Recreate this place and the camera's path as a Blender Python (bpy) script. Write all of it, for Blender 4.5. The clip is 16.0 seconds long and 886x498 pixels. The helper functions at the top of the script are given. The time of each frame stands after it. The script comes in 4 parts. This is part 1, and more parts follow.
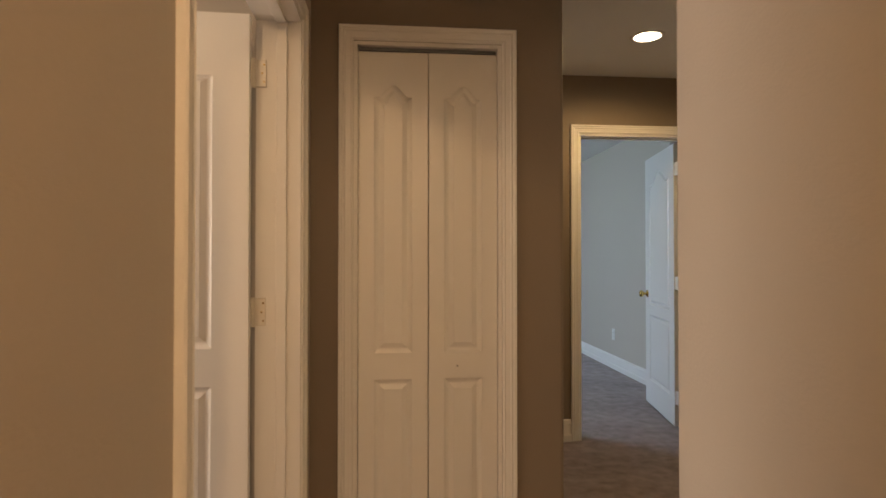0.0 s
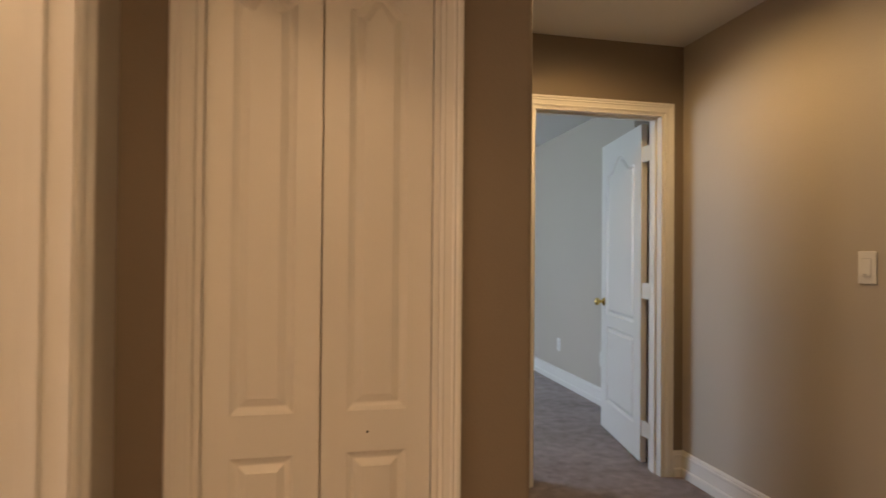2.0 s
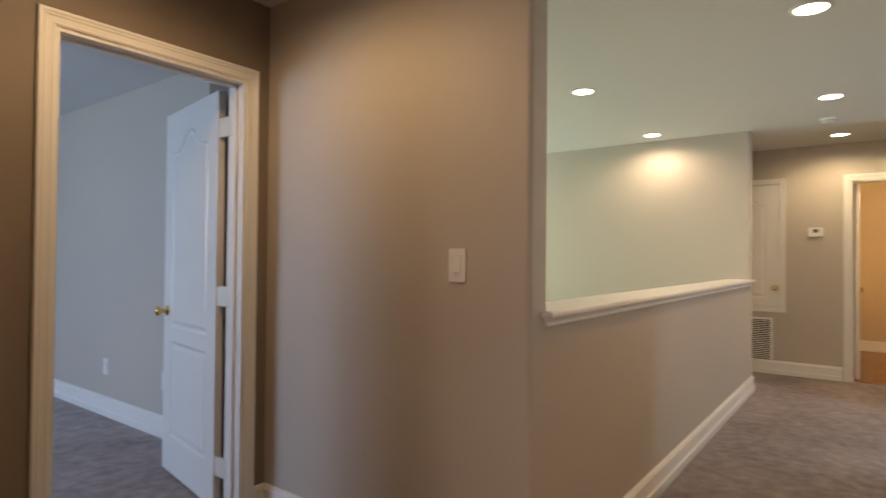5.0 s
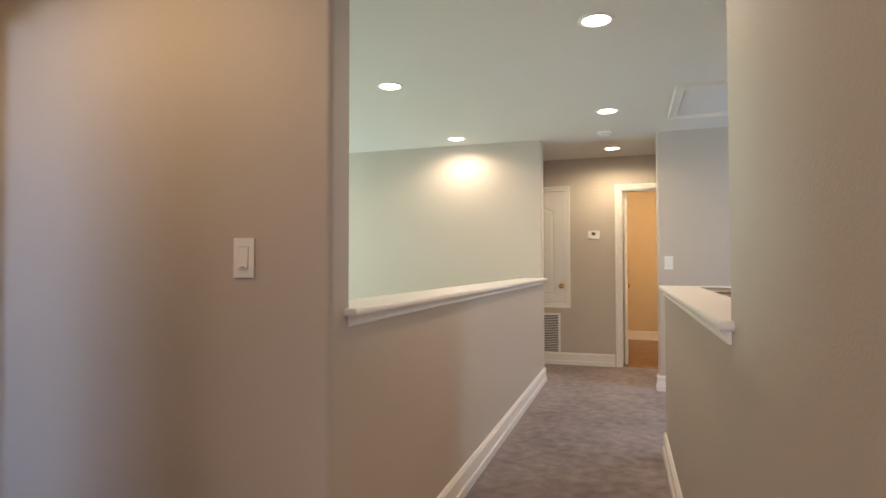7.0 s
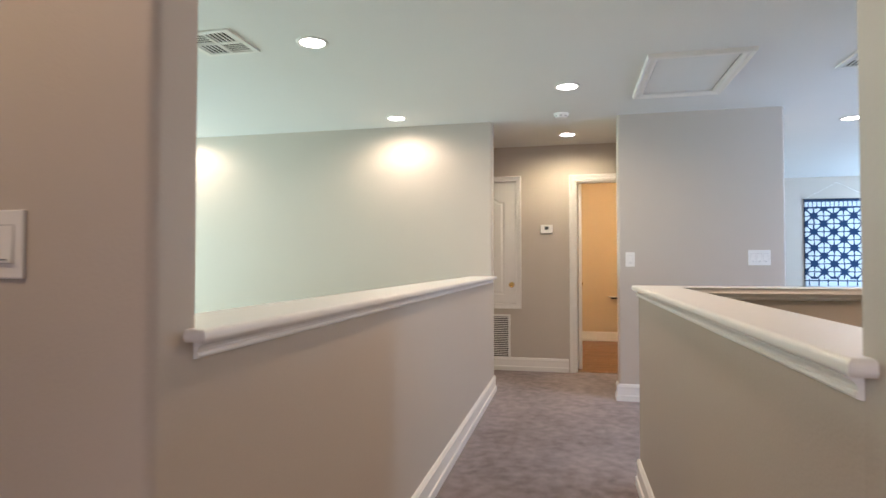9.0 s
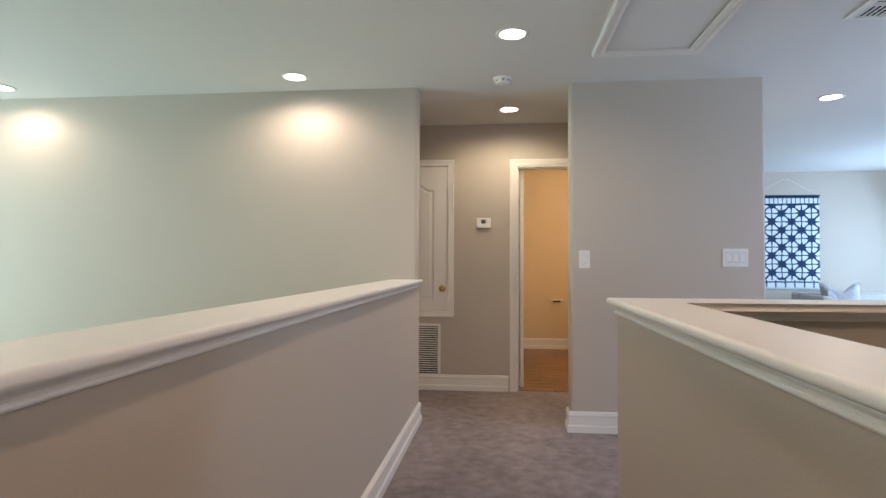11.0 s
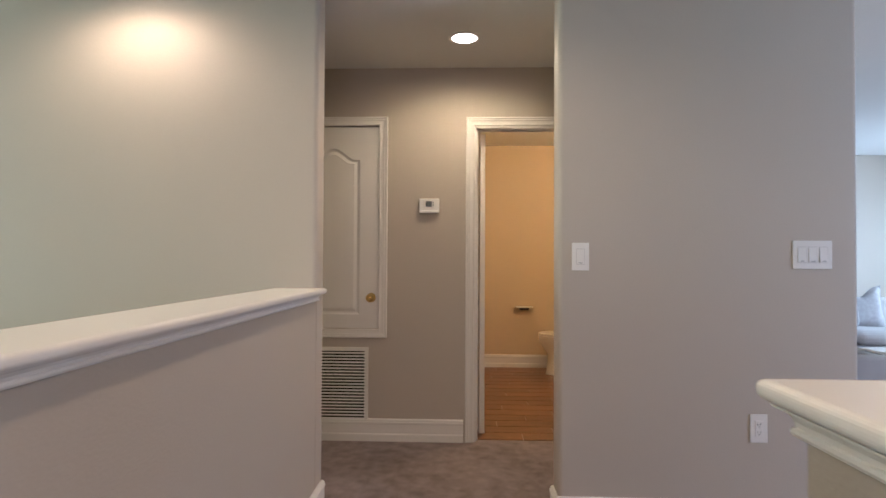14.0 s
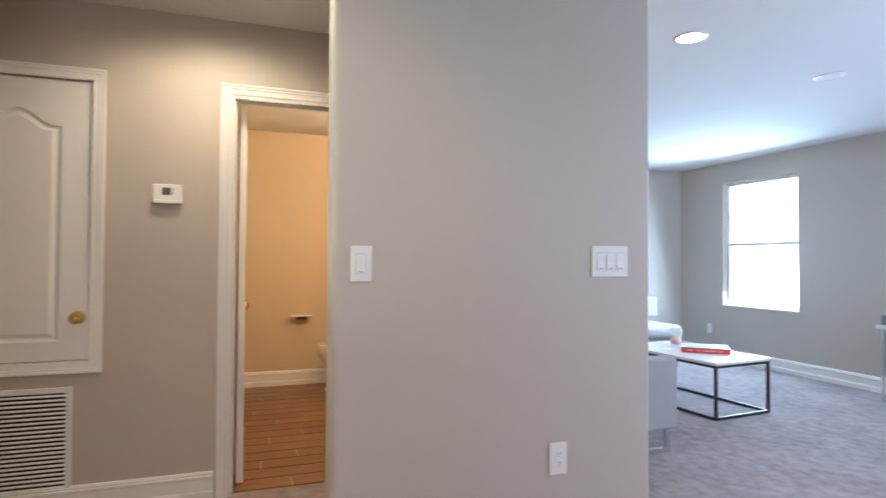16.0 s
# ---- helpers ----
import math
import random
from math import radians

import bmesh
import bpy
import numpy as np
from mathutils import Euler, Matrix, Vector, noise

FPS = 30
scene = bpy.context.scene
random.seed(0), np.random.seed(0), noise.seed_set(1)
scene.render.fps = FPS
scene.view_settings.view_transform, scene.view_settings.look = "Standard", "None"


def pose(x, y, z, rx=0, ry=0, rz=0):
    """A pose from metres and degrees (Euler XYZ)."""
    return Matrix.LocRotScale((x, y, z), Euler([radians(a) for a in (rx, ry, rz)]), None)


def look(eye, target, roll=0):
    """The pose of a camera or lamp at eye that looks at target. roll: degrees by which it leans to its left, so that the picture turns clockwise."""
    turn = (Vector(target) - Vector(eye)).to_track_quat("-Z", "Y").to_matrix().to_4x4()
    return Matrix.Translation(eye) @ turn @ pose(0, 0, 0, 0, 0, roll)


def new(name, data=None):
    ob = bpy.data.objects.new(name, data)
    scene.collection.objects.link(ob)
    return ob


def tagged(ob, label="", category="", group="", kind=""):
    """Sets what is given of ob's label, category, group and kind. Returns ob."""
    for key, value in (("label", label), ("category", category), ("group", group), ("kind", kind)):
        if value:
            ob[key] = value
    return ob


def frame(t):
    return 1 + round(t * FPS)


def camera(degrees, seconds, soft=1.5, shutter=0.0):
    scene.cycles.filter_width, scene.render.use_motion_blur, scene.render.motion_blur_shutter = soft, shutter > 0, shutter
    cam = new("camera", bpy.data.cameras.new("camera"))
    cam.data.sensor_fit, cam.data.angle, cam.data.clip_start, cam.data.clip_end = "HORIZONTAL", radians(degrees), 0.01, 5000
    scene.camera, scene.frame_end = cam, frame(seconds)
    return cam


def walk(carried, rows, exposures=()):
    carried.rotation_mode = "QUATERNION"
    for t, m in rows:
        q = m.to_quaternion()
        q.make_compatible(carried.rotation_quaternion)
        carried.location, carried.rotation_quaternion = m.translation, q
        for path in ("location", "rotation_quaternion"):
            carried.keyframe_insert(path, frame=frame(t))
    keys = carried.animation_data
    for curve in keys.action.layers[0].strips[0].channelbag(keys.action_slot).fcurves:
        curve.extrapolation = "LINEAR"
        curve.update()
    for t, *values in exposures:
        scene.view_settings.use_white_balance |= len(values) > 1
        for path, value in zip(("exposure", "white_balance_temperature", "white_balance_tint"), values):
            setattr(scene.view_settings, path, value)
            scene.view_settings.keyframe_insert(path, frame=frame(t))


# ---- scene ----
cam = camera(75.5, 16.0, shutter=0.5)
PATH = [
    (0, (-0.05, 0.273, 1.223), (0.132, 2.264, 1.25), -0.0),
    (0.5, (-0.032, 0.461, 1.225), (0.173, 2.451, 1.244), 0.3),
    (1, (0.029, 0.681, 1.236), (0.26, 2.667, 1.258), 0.3),
    (1.5, (0.072, 0.887, 1.228), (0.342, 2.869, 1.251), 0.3),
    (2, (0.099, 1.089, 1.233), (0.512, 3.045, 1.257), 0.5),
    (2.5, (0.153, 1.243, 1.223), (0.818, 3.129, 1.252), 0.5),
    (3, (0.233, 1.399, 1.231), (1.12, 3.191, 1.262), 0.4),
    (3.5, (0.311, 1.482, 1.235), (1.373, 3.177, 1.264), 0.2),
    (4, (0.355, 1.565, 1.242), (1.571, 3.153, 1.268), 0.3),
    (4.5, (0.394, 1.632, 1.238), (1.813, 3.041, 1.268), 0.4),
    (5, (0.41, 1.658, 1.232), (2.009, 2.858, 1.261), 0.5),
    (5.2, (0.407, 1.659, 1.231), (2.065, 2.778, 1.261), 0.4),
    (7.3, (0.695, 1.762, 1.178), (2.608, 2.344, 1.232), -0.1),
    (7.5, (0.744, 1.773, 1.183), (2.662, 2.338, 1.234), -0.1),
    (8, (0.868, 1.781, 1.172), (2.795, 2.312, 1.221), -0.1),
    (8.5, (1.053, 1.823, 1.157), (2.989, 2.321, 1.206), 0.0),
    (9, (1.28, 1.885, 1.17), (3.232, 2.319, 1.218), -0.0),
    (9.5, (1.528, 1.914, 1.167), (3.496, 2.266, 1.213), 0.0),
    (10, (1.824, 1.921, 1.191), (3.801, 2.222, 1.234), 0.1),
    (12.3, (2.905, 1.975, 1.172), (4.899, 2.121, 1.215), 0.15),
    (12.5, (3.016, 1.977, 1.172), (5.01, 2.121, 1.215), 0.15),
    (13, (3.279, 1.984, 1.164), (5.275, 2.098, 1.206), 0.15),
    (13.5, (3.575, 1.921, 1.19), (5.573, 2.016, 1.225), 0.15),
    (14, (3.824, 1.902, 1.183), (5.822, 1.976, 1.219), 0.3),
    (14.5, (4.036, 1.9, 1.187), (6.035, 1.88, 1.225), 0.4),
    (15, (4.204, 1.859, 1.203), (6.191, 1.626, 1.236), 0.4),
    (15.5, (4.334, 1.797, 1.214), (6.287, 1.37, 1.248), 0.4),
    (16, (4.431, 1.762, 1.212), (6.321, 1.11, 1.251), 0.35),
]
walk(cam, [(t, look(eye, target, roll)) for t, eye, target, roll in PATH],
     exposures=[(0, -0.25, 7800, 10), (0.5, -0.3, 7800, 10), (1, -0.05, 7500, 12), (1.5, 0.05, 7900, 12), (2.5, -0.42, 8500, 14), (3, -0.48, 8300, 14), (3.5, -0.25, 7700, 15), (4, -0.08, 7400, 17), (5, -0.2, 6900, 17), (8, 0.25, 5950, 18), (9, 0.2, 5750, 18), (10, -0.05, 5700, 19), (12.5, -0.35, 5950, 19), (14, -0.4, 5950, 23), (15, -0.2, 5750, 20), (16, 0.1, 5700, 20)])

# ---------------------------------------------------------------- light
H = 2.44            # ceiling height
world = bpy.data.worlds.new("sky")
scene.world = world
world.use_nodes = True
wn = world.node_tree.nodes
sky = wn.new("ShaderNodeTexSky")
sky.sky_type, sky.sun_disc = 'NISHITA', False
sky.sun_elevation, sky.sun_rotation = radians(47), radians(84)
world.node_tree.links.new(sky.outputs[0], wn["Background"].inputs[0])
wn["Background"].inputs[1].default_value = 0.1
sun = new("sun", bpy.data.lights.new("sun", 'SUN'))
sun.data.energy, sun.data.angle, sun.data.color = 2.5, radians(0.6), (1.0, 0.95, 0.88)
sun.matrix_world = look((40, 4, 44), (0, 0, 0))

WARM, AMBER = (1.0, 0.80, 0.54), (1.0, 0.66, 0.39)


def area(name, eye, target, w, h, watts, colour):
    ob = new(name, bpy.data.lights.new(name, 'AREA'))
    ob.data.shape, ob.data.size, ob.data.size_y = 'RECTANGLE', w, h
    ob.data.energy, ob.data.color = watts, colour
    ob.matrix_world = look(eye, target)
    return ob


# sky light and ground bounce standing in the window openings
area("loft_window_sky", (9.5, -3.80, 1.42), (8.9, 0.0, 0.4), 0.95, 1.45, 88, (0.56, 0.84, 1.0))
area("loft_window_bounce", (9.5, -3.79, 1.3), (9.4, -2.6, 2.6), 0.95, 1.3, 3, (0.62, 0.82, 1.0))
# Next two: fill for the gallery walls and ceiling, from an added unseen window.
area("added_window_sky", (4.36, -2.6, 1.40), (7.0, -1.9, 0.9), 1.3, 1.4, 48, (0.74, 0.82, 1.0))
area("added_window_bounce", (4.37, -2.6, 1.3), (6.6, 0.3, 2.9), 1.3, 1.2, 42, (0.56, 0.80, 1.0))
area("foyer_window_sky", (4.45, 8.14, 0.6), (4.9, 3.5, 0.2), 2.8, 2.6, 78, (0.92, 1.0, 0.58))
area("foyer_window_bounce", (4.45, 8.13, 0.9), (4.9, 5.0, 2.6), 2.8, 1.8, 104, (0.70, 1.0, 0.98))
area("bedroom_window_sky", (-1.55, 6.4, 1.4), (2.3, 6.4, 0.0), 1.5, 1.3, 84, (0.44, 0.57, 1.0))
area("bedroom_window_bounce", (-1.54, 6.4, 1.3), (1.2, 6.6, 2.9), 1.5, 1.2, 16, (0.42, 1.0, 0.52))
area("room_window_sky", (-3.4, 1.65, 1.4), (-1.0, 1.6, 1.0), 1.3, 1.25, 62, (1.0, 0.90, 0.86))

# ---------------------------------------------------------------- materials


def nodes_of(name):
    m = bpy.data.materials.new(name)
    m.use_nodes = True
    t = m.node_tree
    return m, t.nodes, t.links, t.nodes["Principled BSDF"]


def material(name, colour, rough=0.6, metal=0.0, grain=300.0, bump=0.02, stain=3.0, amount=0.06, spec=0.5):
    """Base colour with stains at a large scale and grain at a small one, and a fine relief."""
    m, n, l, b = nodes_of(name)
    co = n.new("ShaderNodeTexCoord")
    big, small = n.new("ShaderNodeTexNoise"), n.new("ShaderNodeTexNoise")
    big.inputs["Scale"].default_value, small.inputs["Scale"].default_value = stain, grain
    big.inputs["Detail"].default_value, small.inputs["Detail"].default_value = 5, 3
    l.new(co.outputs["Object"], big.inputs["Vector"]), l.new(co.outputs["Object"], small.inputs["Vector"])
    mix = n.new("ShaderNodeMix")
    mix.data_type = 'RGBA'
    add = n.new("ShaderNodeMath")
    add.operation = 'MULTIPLY_ADD'
    add.inputs[1].default_value, add.inputs[2].default_value = 0.35, 0.0
    l.new(small.outputs[0], add.inputs[0])
    tot = n.new("ShaderNodeMath")
    tot.operation = 'MULTIPLY_ADD'
    tot.inputs[1].default_value = 0.65
    l.new(big.outputs[0], tot.inputs[0]), l.new(add.outputs[0], tot.inputs[2])
    mix.inputs["A"].default_value = tuple(c * (1 - amount * 1.6) for c in colour) + (1,)
    mix.inputs["B"].default_value = tuple(min(1, c * (1 + amount * 1.6)) for c in colour) + (1,)
    l.new(tot.outputs[0], mix.inputs["Factor"])
    l.new(mix.outputs["Result"], b.inputs["Base Color"])
    rr = n.new("ShaderNodeMapRange")
    rr.inputs["To Min"].default_value, rr.inputs["To Max"].default_value = max(0.02, rough - 0.08), min(1, rough + 0.08)
    l.new(big.outputs[0], rr.inputs["Value"]), l.new(rr.outputs[0], b.inputs["Roughness"])
    bp = n.new("ShaderNodeBump")
    bp.inputs["Strength"].default_value, bp.inputs["Distance"].default_value = min(1, bump * 10), 0.002
    l.new(small.outputs[0], bp.inputs["Height"]), l.new(bp.outputs[0], b.inputs["Normal"])
    b.inputs["Metallic"].default_value = metal
    b.inputs["Specular IOR Level"].default_value = spec
    return m


PAINT = material("beige wall paint", (0.51, 0.455, 0.39), 0.62, grain=140, bump=0.03, stain=1.3, amount=0.04)
# Darker brown than PAINT, on the walls round the closet and bedroom door.
TAUPE = material("deep taupe wall paint", (0.235, 0.185, 0.140), 0.62, grain=140, bump=0.03, stain=1.3, amount=0.05)
CREAM = material("warm bathroom wall paint", (0.60, 0.47, 0.30), 0.6, grain=140, bump=0.03, stain=1.3, amount=0.04)
CEIL = material("white ceiling paint", (0.74, 0.74, 0.72), 0.85, grain=90, bump=0.05, stain=1.0, amount=0.03)
TRIM = material("white semi-gloss trim paint", (0.80, 0.78, 0.74), 0.34, grain=220, bump=0.008, stain=4, amount=0.03)
DOOR = material("white door enamel", (0.78, 0.76, 0.72), 0.38, grain=160, bump=0.012, stain=2.5, amount=0.03)
PLASTIC = material("white plastic", (0.80, 0.79, 0.76), 0.32, grain=400, bump=0.004, stain=8, amount=0.02)
# Shade line round a switch rocker, put into a greyer plastic colour.
SEAM = material("shaded plastic seam", (0.60, 0.59, 0.57), 0.5)
LCD = material("grey liquid crystal display", (0.09, 0.10, 0.09), 0.2, stain=20, amount=0.05)
# Shade inside gaps, slots, holes and vents, put into a near-black colour.
SHADOWGAP = material("near-black cavity shade", (0.02, 0.018, 0.016), 0.9)
BRASS = material("polished brass", (0.80, 0.56, 0.20), 0.18, 1.0, grain=300, bump=0.004, stain=9, amount=0.06)
CHROME = material("brushed chrome", (0.70, 0.71, 0.73), 0.22, 1.0, grain=500, bump=0.006, stain=9, amount=0.04)
HINGE = material("painted hinge steel", (0.72, 0.68, 0.60), 0.4, 0.2, stain=12, amount=0.06)
BLACK = material("black powder-coated steel", (0.015, 0.015, 0.017), 0.35, grain=500, bump=0.01)
PORCELAIN = material("cream glazed porcelain", (0.80, 0.76, 0.66), 0.12, grain=60, bump=0.002, stain=3, amount=0.02)
FABRIC = material("light grey woven upholstery", (0.34, 0.335, 0.335), 0.9, grain=900, bump=0.06, stain=6, amount=0.10)
WHITECLOTH = material("pale grey upholstery", (0.46, 0.45, 0.45), 0.8, grain=700, bump=0.04, stain=6, amount=0.05)
PILLOW = material("silver grey cushion cloth", (0.36, 0.355, 0.37), 0.7, grain=420, bump=0.08, stain=26, amount=0.3)
TABLETOP = material("white laminate", (0.80, 0.79, 0.77), 0.25, grain=300, bump=0.004, stain=5, amount=0.03)
RED = material("red book cloth", (0.62, 0.05, 0.03), 0.45, grain=300, bump=0.01)
PAPER = material("book cover pale print", (0.62, 0.68, 0.72), 0.4, stain=22, amount=0.22)
LETTER = material("faded pink print", (0.72, 0.36, 0.32), 0.5)
INK = material("white print", (0.8, 0.78, 0.75), 0.5)
ORANGE = material("orange candle wax", (0.80, 0.25, 0.08), 0.5, stain=20, amount=0.2)
GRASS = material("lawn", (0.06, 0.10, 0.035), 0.9, grain=20, stain=0.4, amount=0.3)
STONE = material("pale entrance tile", (0.42, 0.38, 0.32), 0.4, stain=2, amount=0.12)
GREYBOX = material("grey plastic box", (0.16, 0.17, 0.18), 0.4)


def carpet_material():
    m, n, l, b = nodes_of("mauve brown cut pile carpet")
    co = n.new("ShaderNodeTexCoord")
    vals = []
    for scale, detail, dist in ((2.4, 4, 0.2), (13.0, 6, 0.15), (260.0, 3, 0.0)):
        t = n.new("ShaderNodeTexNoise")
        t.inputs["Scale"].default_value, t.inputs["Detail"].default_value, t.inputs["Distortion"].default_value = scale, detail, dist
        l.new(co.outputs["Object"], t.inputs["Vector"])
        vals.append(t)
    ramp = n.new("ShaderNodeValToRGB")
    ramp.color_ramp.elements[0].position, ramp.color_ramp.elements[1].position = 0.36, 0.66
    ramp.color_ramp.elements[0].color, ramp.color_ramp.elements[1].color = (0.135, 0.102, 0.100, 1), (0.36, 0.29, 0.285, 1)
    s1 = n.new("ShaderNodeMath"); s1.operation = 'MULTIPLY_ADD'; s1.inputs[1].default_value = 0.30
    s2 = n.new("ShaderNodeMath"); s2.operation = 'MULTIPLY_ADD'; s2.inputs[1].default_value = 0.45
    s3 = n.new("ShaderNodeMath"); s3.operation = 'MULTIPLY'; s3.inputs[1].default_value = 0.25
    l.new(vals[2].outputs[0], s3.inputs[0])
    l.new(vals[1].outputs[0], s2.inputs[0]), l.new(s3.outputs[0], s2.inputs[2])
    l.new(vals[0].outputs[0], s1.inputs[0]), l.new(s2.outputs[0], s1.inputs[2])
    l.new(s1.outputs[0], ramp.inputs[0]), l.new(ramp.outputs[0], b.inputs["Base Color"])
    bp = n.new("ShaderNodeBump")
    bp.inputs["Strength"].default_value, bp.inputs["Distance"].default_value = 0.7, 0.005
    l.new(s2.outputs[0], bp.inputs["Height"]), l.new(bp.outputs[0], b.inputs["Normal"])
    b.inputs["Roughness"].default_value = 0.95
    b.inputs["Sheen Weight"].default_value = 0.25
    b.inputs["Specular IOR Level"].default_value = 0.2
    return m


CARPET = carpet_material()


def plank_material():
    m, n, l, b = nodes_of("wood-look floor tile")
    co, info = n.new("ShaderNodeTexCoord"), n.new("ShaderNodeObjectInfo")
    mp = n.new("ShaderNodeMapping")
    mp.inputs["Scale"].default_value = (15, 2.6, 8)
    l.new(co.outputs["Object"], mp.inputs["Vector"])
    off = n.new("ShaderNodeCombineXYZ")
    mul = n.new("ShaderNodeMath"); mul.operation = 'MULTIPLY'; mul.inputs[1].default_value = 37.0
    l.new(info.outputs["Random"], mul.inputs[0]), l.new(mul.outputs[0], off.inputs[0]), l.new(mul.outputs[0], off.inputs[1])
    l.new(off.outputs[0], mp.inputs["Location"])
    g = n.new("ShaderNodeTexNoise")
    g.inputs["Scale"].default_value, g.inputs["Detail"].default_value, g.inputs["Distortion"].default_value = 1.6, 7, 1.2
    l.new(mp.outputs[0], g.inputs["Vector"])
    ramp = n.new("ShaderNodeValToRGB")
    ramp.color_ramp.elements[0].position, ramp.color_ramp.elements[1].position = 0.25, 0.78
    ramp.color_ramp.elements[0].color, ramp.color_ramp.elements[1].color = (0.125, 0.052, 0.022, 1), (0.25, 0.12, 0.055, 1)
    l.new(g.outputs[0], ramp.inputs[0])
    hsv = n.new("ShaderNodeHueSaturation")
    vr = n.new("ShaderNodeMapRange"); vr.inputs["To Min"].default_value, vr.inputs["To Max"].default_value = 0.78, 1.2
    l.new(info.outputs["Random"], vr.inputs[0]), l.new(vr.outputs[0], hsv.inputs["Value"])
    l.new(ramp.outputs[0], hsv.inputs["Color"]), l.new(hsv.outputs[0], b.inputs["Base Color"])
    b.inputs["Roughness"].default_value = 0.32
    return m


PLANK = plank_material()


def emission(name, colour, strength):
    m, n, l, b = nodes_of(name)
    b.inputs["Emission Color"].default_value, b.inputs["Emission Strength"].default_value = (*colour, 1), strength
    b.inputs["Base Color"].default_value = (0.8, 0.8, 0.8, 1)
    return m


LENS = emission("lit lamp lens", (1.0, 0.90, 0.74), 14.0)
GLOW = emission("bright overcast distance", (0.95, 0.98, 1.0), 5.0)


def glass_material():
    m, n, l, b = nodes_of("clear glass")
    b.inputs["Transmission Weight"].default_value, b.inputs["Roughness"].default_value, b.inputs["IOR"].default_value = 1.0, 0.01, 1.45
    return m


GLASS = glass_material()
JAR = glass_material()
JAR.name = "thin jar glass"
JAR.node_tree.nodes["Principled BSDF"].inputs["Transmission Weight"].default_value = 0.0
JAR.node_tree.nodes["Principled BSDF"].inputs["Alpha"].default_value = 0.2


def shibori_material():
    """Navy resist-dyed lattice of eight-armed stars on pale cloth; object x across, z up from the lower edge."""
    m, n, l, b = nodes_of("indigo resist-dyed cloth")
    co = n.new("ShaderNodeTexCoord")
    warp = n.new("ShaderNodeTexNoise")
    warp.inputs["Scale"].default_value = 14
    l.new(co.outputs["Object"], warp.inputs["Vector"])
    sep, ws = n.new("ShaderNodeSeparateXYZ"), n.new("ShaderNodeSeparateXYZ")
    l.new(co.outputs["Object"], sep.inputs[0]), l.new(warp.outputs["Color"], ws.inputs[0])

    def op(kind, a, c=None, d=None):
        q = n.new("ShaderNodeMath")
        q.operation = kind
        for i, v in enumerate((a, c, d)):
            if v is None:
                continue
            if isinstance(v, (int, float)):
                q.inputs[i].default_value = v
            else:
                l.new(v, q.inputs[i])
        return q.outputs[0]
    u = op('ADD', op('DIVIDE', sep.outputs[0], 0.262), op('MULTIPLY', op('SUBTRACT', ws.outputs[0], 0.5), 0.10))
    v = op('ADD', op('DIVIDE', sep.outputs[2], 0.236), op('MULTIPLY', op('SUBTRACT', ws.outputs[1], 0.5), 0.10))
    fu = op('ABSOLUTE', op('SUBTRACT', op('FRACT', u), 0.5))
    fv = op('ABSOLUTE', op('SUBTRACT', op('FRACT', v), 0.5))
    fh = op('ABSOLUTE', op('SUBTRACT', op('FRACT', op('ADD', u, 0.5)), 0.5))
    fw = op('ABSOLUTE', op('SUBTRACT', op('FRACT', op('ADD', v, 0.5)), 0.5))
    diag = op('ABSOLUTE', op('SUBTRACT', fu, fv))
    node1 = op('SQRT', op('ADD', op('MULTIPLY', fu, fu), op('MULTIPLY', fv, fv)))
    node2 = op('SQRT', op('ADD', op('MULTIPLY', fh, fh), op('MULTIPLY', fw, fw)))
    near = op('MINIMUM', node1, node2)
    width = op('MAXIMUM', 0.045, op('SUBTRACT', 0.185, op('MULTIPLY', near, 0.50)))
    straight = op('MINIMUM', op('MINIMUM', fu, fv), op('MINIMUM', fh, fw))
    lines = op('MINIMUM', op('MULTIPLY', diag, 0.8), op('MULTIPLY', straight, 1.5))
    body = op('LESS_THAN', lines, width)
    z = sep.outputs[2]
    dots = op('LESS_THAN', op('ABSOLUTE', op('SUBTRACT', op('FRACT', op('DIVIDE', sep.outputs[0], 0.058)), 0.5)), 0.40)
    band = op('MULTIPLY', op('LESS_THAN', op('ABSOLUTE', op('SUBTRACT', z, 1.235)), 0.036), dots)
    top = op('SUBTRACT', op('GREATER_THAN', z, 1.18), band)
    low = op('LESS_THAN', z, 0.13)
    drip = op('LESS_THAN', op('ABSOLUTE', op('SUBTRACT', op('FRACT', op('DIVIDE', sep.outputs[0], 0.125)), 0.5)), 0.07)
    foot = op('MAXIMUM', op('MULTIPLY', drip, op('GREATER_THAN', z, 0.03)), op('LESS_THAN', op('ABSOLUTE', op('SUBTRACT', z, 0.105)), 0.009))
    mid = op('MULTIPLY', body, op('MULTIPLY', op('SUBTRACT', 1.0, low), op('LESS_THAN', z, 1.18)))
    mask = op('MINIMUM', 1.0, op('ADD', op('ADD', mid, top), op('MULTIPLY', low, foot)))
    mix = n.new("ShaderNodeMix")
    mix.data_type = 'RGBA'
    mix.inputs["A"].default_value, mix.inputs["B"].default_value = (0.66, 0.72, 0.76, 1), (0.008, 0.034, 0.095, 1)
    l.new(mask, mix.inputs["Factor"]), l.new(mix.outputs["Result"], b.inputs["Base Color"])
    b.inputs["Roughness"].default_value = 0.9
    return m


SHIBORI = shibori_material()

# ---------------------------------------------------------------- building helpers


def link_mesh(name, bm, mat, smooth=False):
    bmesh.ops.recalc_face_normals(bm, faces=bm.faces[:])
    me = bpy.data.meshes.new(name)
    bm.to_mesh(me)
    bm.free()
    me.materials.append(mat)
    if smooth:
        for p in me.polygons:
            p.use_smooth = True
    return new(name, me)


